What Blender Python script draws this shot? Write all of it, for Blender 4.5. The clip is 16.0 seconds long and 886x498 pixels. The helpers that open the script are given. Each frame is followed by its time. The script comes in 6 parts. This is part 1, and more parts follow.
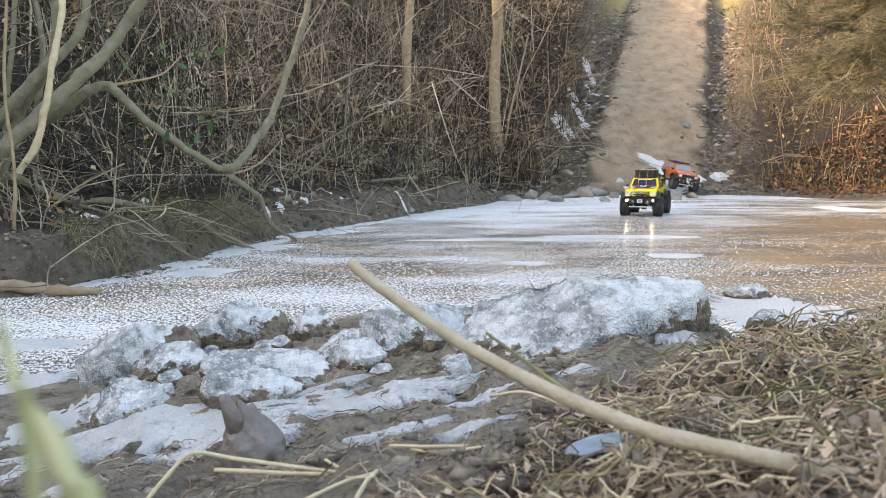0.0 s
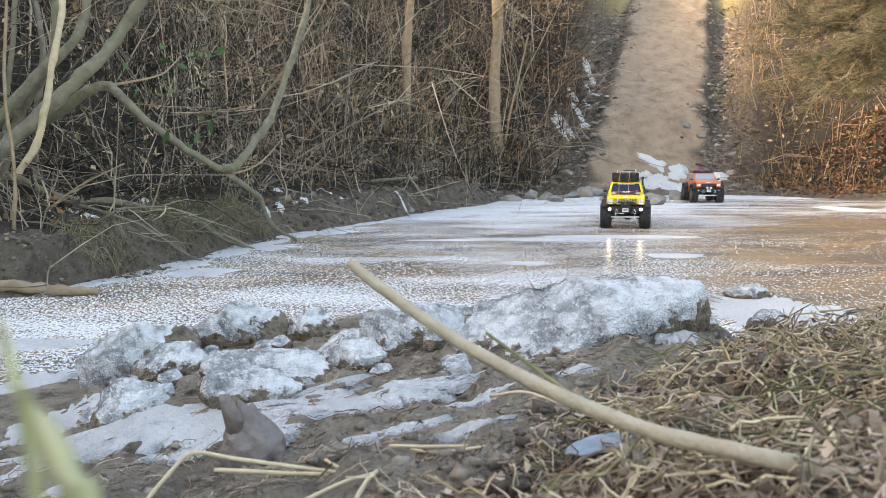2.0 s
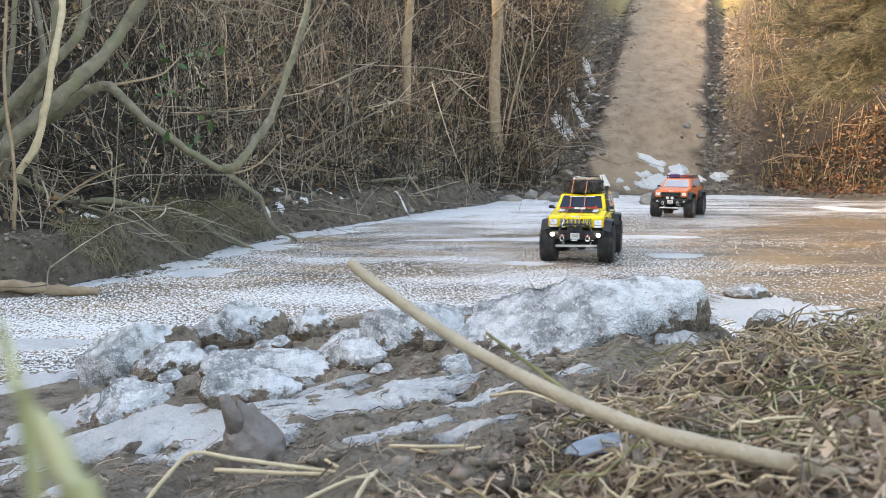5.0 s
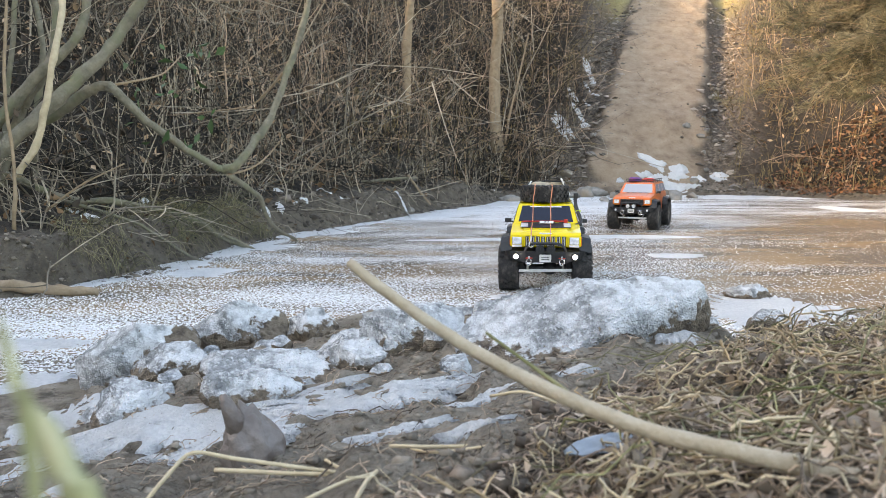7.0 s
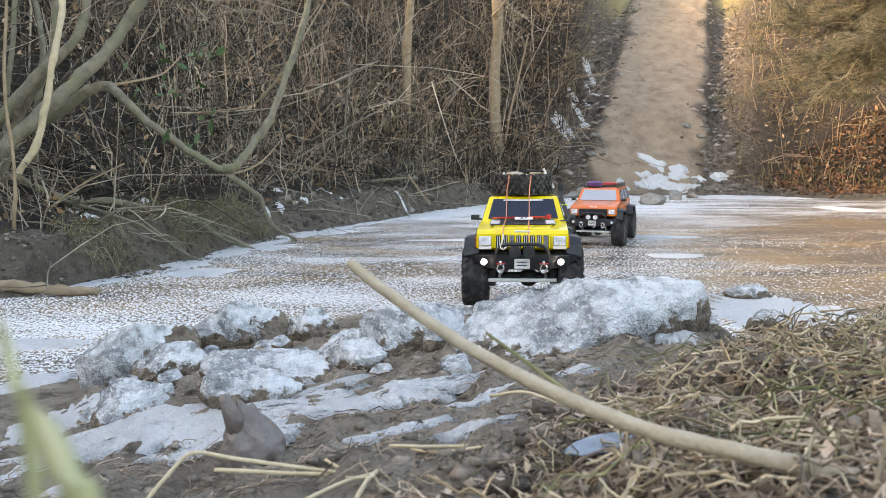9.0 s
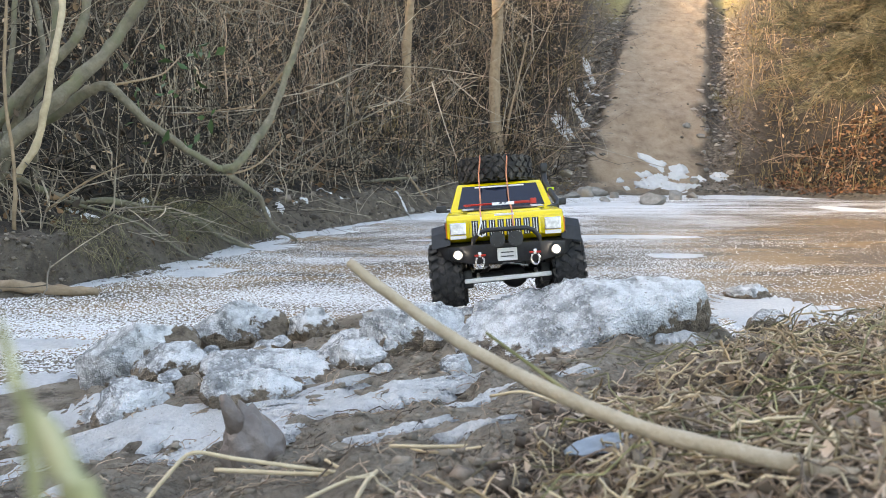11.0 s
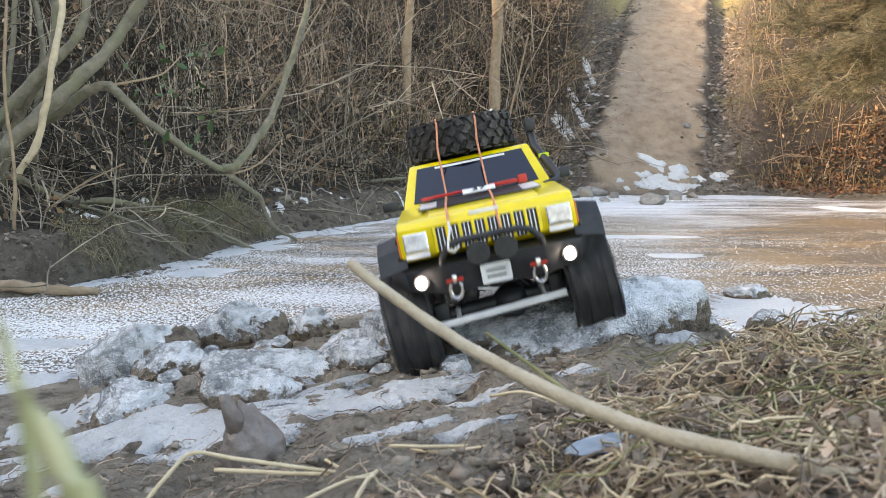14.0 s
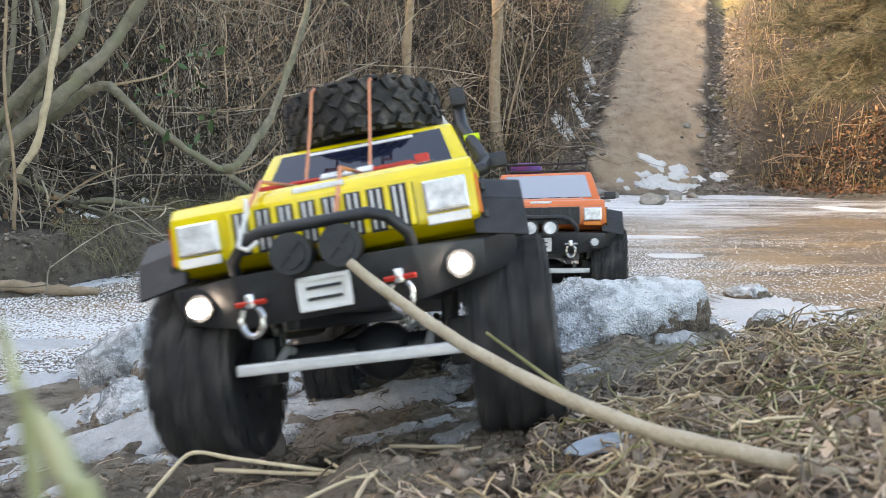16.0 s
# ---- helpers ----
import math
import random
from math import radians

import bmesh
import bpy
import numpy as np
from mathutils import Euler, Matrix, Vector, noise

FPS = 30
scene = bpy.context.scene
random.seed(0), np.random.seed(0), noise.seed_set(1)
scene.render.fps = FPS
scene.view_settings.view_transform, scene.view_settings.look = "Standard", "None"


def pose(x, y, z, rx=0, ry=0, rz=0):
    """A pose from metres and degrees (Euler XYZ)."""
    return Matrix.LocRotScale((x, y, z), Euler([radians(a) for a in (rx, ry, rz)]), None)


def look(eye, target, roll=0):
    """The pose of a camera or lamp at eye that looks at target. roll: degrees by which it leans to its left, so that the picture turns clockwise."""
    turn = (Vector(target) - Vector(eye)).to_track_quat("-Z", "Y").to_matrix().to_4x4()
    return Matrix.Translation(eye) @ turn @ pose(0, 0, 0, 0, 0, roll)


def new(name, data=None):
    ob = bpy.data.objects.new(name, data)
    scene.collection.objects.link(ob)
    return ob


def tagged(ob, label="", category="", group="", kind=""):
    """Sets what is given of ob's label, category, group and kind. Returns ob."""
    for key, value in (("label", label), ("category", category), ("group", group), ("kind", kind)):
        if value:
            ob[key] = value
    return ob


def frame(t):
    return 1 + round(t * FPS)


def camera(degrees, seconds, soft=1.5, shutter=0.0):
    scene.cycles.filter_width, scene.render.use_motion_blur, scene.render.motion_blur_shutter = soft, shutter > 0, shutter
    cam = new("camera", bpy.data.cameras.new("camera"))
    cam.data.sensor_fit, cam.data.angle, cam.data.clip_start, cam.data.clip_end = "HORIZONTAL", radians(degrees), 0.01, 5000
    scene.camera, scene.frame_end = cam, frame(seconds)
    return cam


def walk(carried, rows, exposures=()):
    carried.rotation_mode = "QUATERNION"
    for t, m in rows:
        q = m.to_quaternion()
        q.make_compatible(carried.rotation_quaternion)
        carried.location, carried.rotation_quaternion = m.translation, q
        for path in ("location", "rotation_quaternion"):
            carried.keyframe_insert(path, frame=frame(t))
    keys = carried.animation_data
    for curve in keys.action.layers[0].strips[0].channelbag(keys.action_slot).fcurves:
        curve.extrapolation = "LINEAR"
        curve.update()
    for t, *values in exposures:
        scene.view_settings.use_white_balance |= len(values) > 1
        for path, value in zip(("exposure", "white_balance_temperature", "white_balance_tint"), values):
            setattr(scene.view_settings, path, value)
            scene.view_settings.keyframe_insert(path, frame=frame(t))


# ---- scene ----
# The camera stands still on a low bank, 0.345 m over the ice.
cam = camera(58.5, 16.0, soft=0.7, shutter=0.7)
cam.data.dof.use_dof, cam.data.dof.focus_distance, cam.data.dof.aperture_fstop = True, 1.6, 25.0
walk(cam, [(0, pose(0, 0, 0.345, 90 - 6.64, 0, 0)), (16.0, pose(0, 0, 0.345, 90 - 6.64, 0, 0))],
     exposures=[(0, 2.42, 9350, 14), (16, 2.42, 9350, 14)])

# Open shade under a clear winter sky; the low sun stands behind the wooded slope and reaches the far bank and crest.
SUN_ELEV, SUN_TURN = radians(24), radians(-95)
world = bpy.data.worlds.new("sky")
scene.world = world
world.use_nodes = True
wn = world.node_tree
sky = wn.nodes.new("ShaderNodeTexSky")
sky.sky_type, sky.sun_disc, sky.sun_elevation, sky.sun_rotation = "NISHITA", False, SUN_ELEV, SUN_TURN
wn.links.new(sky.outputs[0], wn.nodes["Background"].inputs[0])
wn.nodes["Background"].inputs[1].default_value = 0.15
sun = new("sun", bpy.data.lights.new("sun", "SUN"))
sun.data.energy, sun.data.angle, sun.data.color = 1.5, radians(5), (1.0, 0.86, 0.66)
sun.matrix_world = look((0, 0, 0), (-math.sin(SUN_TURN) * math.cos(SUN_ELEV), -math.cos(SUN_TURN) * math.cos(SUN_ELEV), -math.sin(SUN_ELEV)))

# ---- materials ----
def mat(name, rgb=(0.5, 0.5, 0.5), rough=0.6, metal=0.0, rgb2=None, scale=30.0, bump=0.0, bscale=None, fine=4.0, glow=0.0,
        rgb3=None, scale3=4.0, lo=0.35, hi=0.65, island=0.0, coat=0.0, trans=0.0, detail=6.0):
    """A surface of two or three colours mixed by noise at two scales, with relief."""
    m = bpy.data.materials.new(name)
    m.use_nodes = True
    n, l = m.node_tree.nodes, m.node_tree.links
    b = n["Principled BSDF"]
    b.inputs["Roughness"].default_value, b.inputs["Metallic"].default_value = rough, metal
    b.inputs["Base Color"].default_value = (*rgb, 1)
    b.inputs["Coat Weight"].default_value = coat
    b.inputs["Transmission Weight"].default_value = trans
    geo = n.new("ShaderNodeNewGeometry")
    tc = n.new("ShaderNodeTexCoord")
    col = None

    def noise_mix(sc, c1, c2, a, z):
        t = n.new("ShaderNodeTexNoise")
        t.inputs["Scale"].default_value, t.inputs["Detail"].default_value, t.inputs["Roughness"].default_value = sc, detail, 0.65
        l.new(tc.outputs["Object"], t.inputs["Vector"])
        r = n.new("ShaderNodeMapRange")
        r.inputs[1].default_value, r.inputs[2].default_value = a, z
        l.new(t.outputs[0], r.inputs[0])
        x = n.new("ShaderNodeMix")
        x.data_type = "RGBA"
        l.new(r.outputs[0], x.inputs[0])
        for c, k in ((c1, 6), (c2, 7)):
            if isinstance(c, tuple):
                x.inputs[k].default_value = (*c, 1)
            else:
                l.new(c, x.inputs[k])
        return x.outputs[2]

    if rgb2:
        col = noise_mix(scale, rgb, rgb2, lo, hi)
    if rgb3:
        col = noise_mix(scale3, col, rgb3, 0.48, 0.66)
    if island:
        x = n.new("ShaderNodeHueSaturation")
        r = n.new("ShaderNodeMapRange")
        r.inputs[3].default_value, r.inputs[4].default_value = 1 - island, 1 + island
        l.new(geo.outputs["Random Per Island"], r.inputs[0])
        l.new(r.outputs[0], x.inputs["Value"])
        if col:
            l.new(col, x.inputs["Color"])
        else:
            x.inputs["Color"].default_value = (*rgb, 1)
        col = x.outputs[0]
    if col:
        l.new(col, b.inputs["Base Color"])
    if bump:
        t = n.new("ShaderNodeTexNoise")
        t.inputs["Scale"].default_value, t.inputs["Detail"].default_value = bscale or scale * fine, 5
        l.new(tc.outputs["Object"], t.inputs["Vector"])
        u = n.new("ShaderNodeBump")
        u.inputs["Strength"].default_value, u.inputs["Distance"].default_value = bump, 0.01
        l.new(t.outputs[0], u.inputs["Height"])
        l.new(u.outputs[0], b.inputs["Normal"])
    if glow:
        b.inputs["Emission Color"].default_value = (*rgb, 1)
        b.inputs["Emission Strength"].default_value = glow
    return m


MUD = mat("mud", (0.24, 0.20, 0.155), 0.8, rgb2=(0.36, 0.31, 0.25), scale=18, bump=0.6, bscale=90, rgb3=(0.15, 0.12, 0.09), scale3=9, island=0.3)
YELLOW = mat("yellow_paint", (0.90, 0.69, 0.012), 0.26, coat=0.5, rgb2=(0.84, 0.63, 0.015), scale=40)
ORANGE = mat("orange_paint", (0.75, 0.17, 0.04), 0.3, coat=0.4, rgb2=(0.68, 0.15, 0.04), scale=25)
BLACK = mat("black_plastic", (0.014, 0.016, 0.020), 0.42, rgb2=(0.030, 0.032, 0.037), scale=60)
RUBBER = mat("rubber", (0.025, 0.025, 0.027), 0.75, rgb2=(0.17, 0.155, 0.14), scale=55, bump=0.3, lo=0.5, hi=0.78)
GLASS_DARK = mat("tinted_window", (0.006, 0.010, 0.028), 0.06, coat=0.3)
GLASS_PALE = mat("pale_window", (0.33, 0.38, 0.46), 0.12, coat=0.3)
CHROME = mat("chrome", (0.75, 0.75, 0.76), 0.25, metal=0.9)
STEEL = mat("muddy_steel", (0.10, 0.085, 0.07), 0.6, rgb2=(0.17, 0.145, 0.12), scale=60)
ALU = mat("brushed_metal", (0.82, 0.82, 0.82), 0.35, metal=0.2, rgb2=(0.70, 0.70, 0.70), scale=90)
WHITE = mat("white_plastic", (0.86, 0.86, 0.85), 0.4, rgb2=(0.76, 0.75, 0.73), scale=50)
LENS = mat("headlight_lens", (0.86, 0.88, 0.90), 0.10, coat=0.8, rgb2=(0.50, 0.52, 0.54), scale=130)
FOGLIGHT = mat("lit_fog_lamp", (1.0, 0.97, 0.95), 0.3, glow=22.0)
FOGOFF = mat("unlit_fog_lamp", (0.6, 0.62, 0.63), 0.2)
AMBER = mat("amber_plastic", (0.75, 0.2, 0.02), 0.25)
RED = mat("red_plastic", (0.6, 0.03, 0.015), 0.4)
STRAP = mat("orange_cord", (0.72, 0.30, 0.18), 0.8, rgb2=(0.6, 0.22, 0.12), scale=400)
CANVAS = mat("beige_canvas", (0.5, 0.44, 0.34), 0.9, rgb2=(0.36, 0.32, 0.25), scale=60, bump=0.3)
BLUEBAG = mat("blue_bag", (0.04, 0.05, 0.25), 0.7, rgb2=(0.25, 0.05, 0.2), scale=40)


def ground_material():
    """Trodden mud, sandy track, stony ditch and leaf litter, told apart by masks on the mesh."""
    m = bpy.data.materials.new("ground")
    m.use_nodes = True
    n, l = m.node_tree.nodes, m.node_tree.links
    b = n["Principled BSDF"]
    tc = n.new("ShaderNodeTexCoord")

    def tex(sc, det=8):
        t = n.new("ShaderNodeTexNoise")
        t.inputs["Scale"].default_value, t.inputs["Detail"].default_value, t.inputs["Roughness"].default_value = sc, det, 0.7
        l.new(tc.outputs["Object"], t.inputs["Vector"])
        return t.outputs[0]

    def ramp(v, *stops):
        r = n.new("ShaderNodeValToRGB")
        while len(r.color_ramp.elements) < len(stops):
            r.color_ramp.elements.new(0.5)
        for e, (p, c) in zip(r.color_ramp.elements, stops):
            e.position, e.color = p, (*c, 1)
        l.new(v, r.inputs[0])
        return r.outputs[0]

    def mix(f, a, c):
        x = n.new("ShaderNodeMix")
        x.data_type = "RGBA"
        l.new(f, x.inputs[0]), l.new(a, x.inputs[6]), l.new(c, x.inputs[7])
        return x.outputs[2]

    def mask(nm):
        a = n.new("ShaderNodeAttribute")
        a.attribute_name = nm
        return a.outputs["Fac"]

    # leaf litter, darkened below its own tone to paint shade between the stems
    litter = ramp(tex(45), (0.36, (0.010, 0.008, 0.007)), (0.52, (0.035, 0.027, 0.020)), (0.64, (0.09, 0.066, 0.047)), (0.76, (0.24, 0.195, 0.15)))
    road = ramp(tex(7), (0.30, (0.25, 0.17, 0.115)), (0.5, (0.39, 0.29, 0.205)), (0.7, (0.47, 0.37, 0.27)))
    road = mix(ramp(tex(60), (0.55, (0, 0, 0)), (0.72, (0.8, 0.8, 0.8))), road, ramp(tex(3), (0.3, (0.19, 0.125, 0.085)), (0.7, (0.25, 0.18, 0.125))))
    ditch = ramp(tex(30), (0.34, (0.045, 0.035, 0.028)), (0.5, (0.13, 0.10, 0.075)), (0.62, (0.24, 0.19, 0.145)), (0.74, (0.46, 0.46, 0.47)))
    mud = ramp(tex(24), (0.36, (0.11, 0.088, 0.066)), (0.47, (0.33, 0.275, 0.215)), (0.62, (0.42, 0.365, 0.30)), (0.8, (0.47, 0.43, 0.37)))
    mud = mix(ramp(tex(5), (0.45, (0, 0, 0)), (0.65, (0.6, 0.6, 0.6))), mud, ramp(tex(80), (0.3, (0.11, 0.088, 0.065)), (0.7, (0.23, 0.19, 0.145))))
    grass = ramp(tex(50), (0.3, (0.22, 0.17, 0.06)), (0.7, (0.50, 0.42, 0.20)))
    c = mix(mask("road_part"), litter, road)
    c = mix(mask("ditch_part"), c, ditch)
    c = mix(mask("mud_part"), c, mud)
    c = mix(mask("grass_part"), c, grass)
    l.new(c, b.inputs["Base Color"])
    b.inputs["Roughness"].default_value = 0.85
    u = n.new("ShaderNodeBump")
    u.inputs["Strength"].default_value, u.inputs["Distance"].default_value = 0.9, 0.02
    l.new(tex(55, 10), u.inputs["Height"])
    crumbs = n.new("ShaderNodeTexVoronoi")
    crumbs.inputs["Scale"].default_value = 210
    l.new(tc.outputs["Object"], crumbs.inputs["Vector"])
    v = n.new("ShaderNodeBump")
    v.inputs["Strength"].default_value, v.inputs["Distance"].default_value = 0.7, 0.004
    l.new(crumbs.outputs["Distance"], v.inputs["Height"])
    l.new(u.outputs[0], v.inputs["Normal"])
    l.new(v.outputs[0], b.inputs["Normal"])
    return m


def ice_material():
    """Brown-grey clear ice under a crust of white frost grains, bare and glossy in places."""
    m = bpy.data.materials.new("stream_ice")
    m.use_nodes = True
    n, l = m.node_tree.nodes, m.node_tree.links
    b = n["Principled BSDF"]
    tc = n.new("ShaderNodeTexCoord")

    def tex(sc, det=4, stretch=1.0):
        t = n.new("ShaderNodeTexNoise")
        t.inputs["Scale"].default_value, t.inputs["Detail"].default_value = sc, det
        mp = n.new("ShaderNodeMapping")
        mp.inputs["Scale"].default_value = (1, stretch, 1)
        l.new(tc.outputs["Object"], mp.inputs[0])
        l.new(mp.outputs[0], t.inputs["Vector"])
        return t.outputs[0]

    def rng(v, a, z, c=0.0, d=1.0):
        r = n.new("ShaderNodeMapRange")
        r.inputs[1].default_value, r.inputs[2].default_value, r.inputs[3].default_value, r.inputs[4].default_value = a, z, c, d
        l.new(v, r.inputs[0])
        return r.outputs[0]

    def op(kind, a, c):
        x = n.new("ShaderNodeMath")
        x.operation = kind
        for k, v in ((0, a), (1, c)):
            if isinstance(v, float):
                x.inputs[k].default_value = v
            else:
                l.new(v, x.inputs[k])
        return x.outputs[0]

    def mix(f, a, c):
        x = n.new("ShaderNodeMix")
        x.data_type = "RGBA"
        l.new(f, x.inputs[0])
        for k, v in ((6, a), (7, c)):
            if isinstance(v, tuple):
                x.inputs[k].default_value = (*v, 1)
            else:
                l.new(v, x.inputs[k])
        return x.outputs[2]

    sep = n.new("ShaderNodeSeparateXYZ")
    l.new(tc.outputs["Object"], sep.inputs[0])
    # frost is thick towards the shaded bank, thin over the main current
    current = rng(op("SUBTRACT", sep.outputs[0], op("MULTIPLY", sep.outputs[1], 0.22)), -0.15, 1.0, 0.0, 1.0)
    cover = op("SUBTRACT", op("ADD", rng(tex(1.6, 3, 2.2), 0.35, 0.65, -0.09, 0.09), 0.435), op("MULTIPLY", current, 0.16))
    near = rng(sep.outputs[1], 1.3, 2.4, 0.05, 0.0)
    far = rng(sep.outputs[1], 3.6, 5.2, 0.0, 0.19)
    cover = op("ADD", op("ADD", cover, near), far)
    grain = tex(135, 1)
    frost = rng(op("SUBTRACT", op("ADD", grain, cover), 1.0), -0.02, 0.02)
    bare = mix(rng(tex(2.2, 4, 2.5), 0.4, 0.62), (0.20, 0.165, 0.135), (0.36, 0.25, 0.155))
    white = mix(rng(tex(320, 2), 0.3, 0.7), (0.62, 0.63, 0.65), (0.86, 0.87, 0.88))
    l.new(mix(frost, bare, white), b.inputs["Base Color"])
    l.new(rng(frost, 0, 1, 0.24, 0.6), b.inputs["Roughness"])
    u = n.new("ShaderNodeBump")
    u.inputs["Strength"].default_value, u.inputs["Distance"].default_value = 0.35, 0.004
    l.new(frost, u.inputs["Height"])
    l.new(u.outputs[0], b.inputs["Normal"])
    return m


def block_material():
    """Cloudy crystalline ice: white crust, clear grey facets, frozen mud clinging to the broken foot."""
    m = bpy.data.materials.new("ice_block")
    m.use_nodes = True
    n, l = m.node_tree.nodes, m.node_tree.links
    b = n["Principled BSDF"]
    tc = n.new("ShaderNodeTexCoord")

    def tex(sc, det=5):
        t = n.new("ShaderNodeTexNoise")
        t.inputs["Scale"].default_value, t.inputs["Detail"].default_value, t.inputs["Roughness"].default_value = sc, det, 0.65
        l.new(tc.outputs["Object"], t.inputs["Vector"])
        return t.outputs[0]

    def rng(v, a, z, c=0.0, d=1.0):
        r = n.new("ShaderNodeMapRange")
        r.inputs[1].default_value, r.inputs[2].default_value, r.inputs[3].default_value, r.inputs[4].default_value = a, z, c, d
        l.new(v, r.inputs[0])
        return r.outputs[0]

    def mix(f, a, c):
        x = n.new("ShaderNodeMix")
        x.data_type = "RGBA"
        l.new(f, x.inputs[0])
        for k, v in ((6, a), (7, c)):
            if isinstance(v, tuple):
                x.inputs[k].default_value = (*v, 1)
            else:
                l.new(v, x.inputs[k])
        return x.outputs[2]

    cells = n.new("ShaderNodeTexVoronoi")
    cells.inputs["Scale"].default_value = 430
    l.new(tc.outputs["Object"], cells.inputs["Vector"])
    crystal = n.new("ShaderNodeSeparateColor")
    l.new(cells.outputs["Color"], crystal.inputs[0])
    clear = mix(rng(crystal.outputs[0], 0.1, 0.9), (0.20, 0.21, 0.215), (0.74, 0.77, 0.79))
    clear = mix(rng(tex(95, 6), 0.44, 0.56), mix(rng(tex(40), 0.35, 0.65), (0.22, 0.23, 0.235), (0.50, 0.525, 0.54)), clear)
    c = mix(rng(tex(24, 8), 0.42, 0.58), clear, (0.88, 0.90, 0.92))
    flecks = rng(tex(130, 3), 0.66, 0.72)
    c = mix(flecks, c, (0.20, 0.165, 0.13))
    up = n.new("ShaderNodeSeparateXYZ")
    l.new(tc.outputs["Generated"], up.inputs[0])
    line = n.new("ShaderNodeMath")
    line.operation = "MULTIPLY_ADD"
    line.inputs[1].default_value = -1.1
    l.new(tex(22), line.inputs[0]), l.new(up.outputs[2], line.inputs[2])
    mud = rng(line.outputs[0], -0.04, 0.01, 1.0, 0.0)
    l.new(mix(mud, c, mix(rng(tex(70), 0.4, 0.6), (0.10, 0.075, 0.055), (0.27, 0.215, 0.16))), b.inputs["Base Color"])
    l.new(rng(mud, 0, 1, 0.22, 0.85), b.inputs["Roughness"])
    u = n.new("ShaderNodeBump")
    u.inputs["Strength"].default_value, u.inputs["Distance"].default_value = 0.8, 0.004
    l.new(cells.outputs["Distance"], u.inputs["Height"])
    v = n.new("ShaderNodeBump")
    v.inputs["Strength"].default_value, v.inputs["Distance"].default_value = 0.6, 0.004
    l.new(tex(60), v.inputs["Height"]), l.new(u.outputs[0], v.inputs["Normal"])
    l.new(v.outputs[0], b.inputs["Normal"])
    return m


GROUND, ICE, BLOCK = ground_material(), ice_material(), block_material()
SNOW = mat("snow", (0.88, 0.89, 0.90), 0.6, rgb2=(0.70, 0.715, 0.73), scale=150, bump=0.9, bscale=420, rgb3=(0.76, 0.775, 0.79), scale3=30)
BARK = mat("bark", (0.135, 0.125, 0.095), 0.85, rgb2=(0.25, 0.23, 0.175), scale=30, bump=0.5, bscale=120, rgb3=(0.17, 0.18, 0.11), scale3=8)
BROWNBARK = mat("brown_bark", (0.26, 0.19, 0.125), 0.85, rgb2=(0.38, 0.29, 0.20), scale=25, bump=0.5, bscale=90)
PALEWOOD = mat("pale_wood", (0.42, 0.35, 0.24), 0.7, rgb2=(0.56, 0.48, 0.34), scale=40)
TWIGS = mat("dry_twigs", (0.16, 0.135, 0.105), 0.85, rgb2=(0.44, 0.385, 0.305), scale=2.5, island=0.8)
REDTWIGS = mat("russet_twigs", (0.26, 0.175, 0.12), 0.85, rgb2=(0.46, 0.34, 0.245), scale=3, island=0.75)
# near-black stems: the shade between the brush is put into their colour
SHADETWIGS = mat("shade_twigs", (0.022, 0.018, 0.014), 0.8, rgb2=(0.055, 0.043, 0.032), scale=3, island=0.6)
# leaves of the same kind, their near-black tone painting shade in the gaps
SHADELEAF = mat("shade_and_hay_leaves", (0.020, 0.016, 0.013), 0.7, rgb2=(0.06, 0.043, 0.032), scale=5, island=0.7)
DRYGRASS = mat("dry_grass", (0.33, 0.245, 0.125), 0.8, rgb2=(0.21, 0.165, 0.08), scale=4, island=0.6)
STRAWM = mat("straw", (0.58, 0.46, 0.29), 0.75, rgb2=(0.70, 0.59, 0.41), scale=60, island=0.35)
HAY = mat("old_hay", (0.54, 0.415, 0.31), 0.85, rgb2=(0.34, 0.25, 0.185), scale=22, rgb3=(0.20, 0.155, 0.12), scale3=12, island=0.8)
GREENGRASS = mat("green_grass", (0.13, 0.145, 0.055), 0.7, rgb2=(0.36, 0.32, 0.16), scale=15, island=0.6)
SEDGE = mat("sedge", (0.085, 0.10, 0.045), 0.7, rgb2=(0.30, 0.26, 0.15), scale=6, island=0.7)
NEEDLES = mat("pine_needles", (0.085, 0.09, 0.055), 0.6, rgb2=(0.26, 0.215, 0.135), scale=3, island=0.75)
LEAF = mat("green_leaf", (0.055, 0.12, 0.04), 0.5, island=0.3)
DEADLEAF = mat("dead_leaves", (0.22, 0.125, 0.06), 0.8, rgb2=(0.13, 0.085, 0.055), scale=6, island=0.6)
STONE = mat("stone", (0.20, 0.19, 0.175), 0.8, rgb2=(0.36, 0.34, 0.31), scale=20, bump=0.8, bscale=60, rgb3=(0.33, 0.245, 0.16), scale3=1.5)
STUMP = mat("wet_wood", (0.17, 0.135, 0.12), 0.4, rgb2=(0.30, 0.26, 0.235), scale=30, bump=0.5, bscale=90)

# ---- the lie of the land ----
SHORE = [(-2.4, 1.75), (-1.5, 1.85), (-1.07, 1.95), (-0.89, 2.33), (-0.80, 3.05), (-0.52, 3.96), (-0.085, 4.98), (0.5, 6.3), (1.05, 7.0), (2.65, 7.2),
         (3.5, 6.3), (5.0, 5.6), (6.5, 4.5), (7, 2.5), (4, 0.8), (1.2, 0.95), (0.48, 1.32), (0.14, 1.78), (-0.15, 1.55), (-0.35, 1.4), (-0.6, 1.15), (-0.85, 0.85), (-1.3, 0.6), (-2.4, 0.7)]


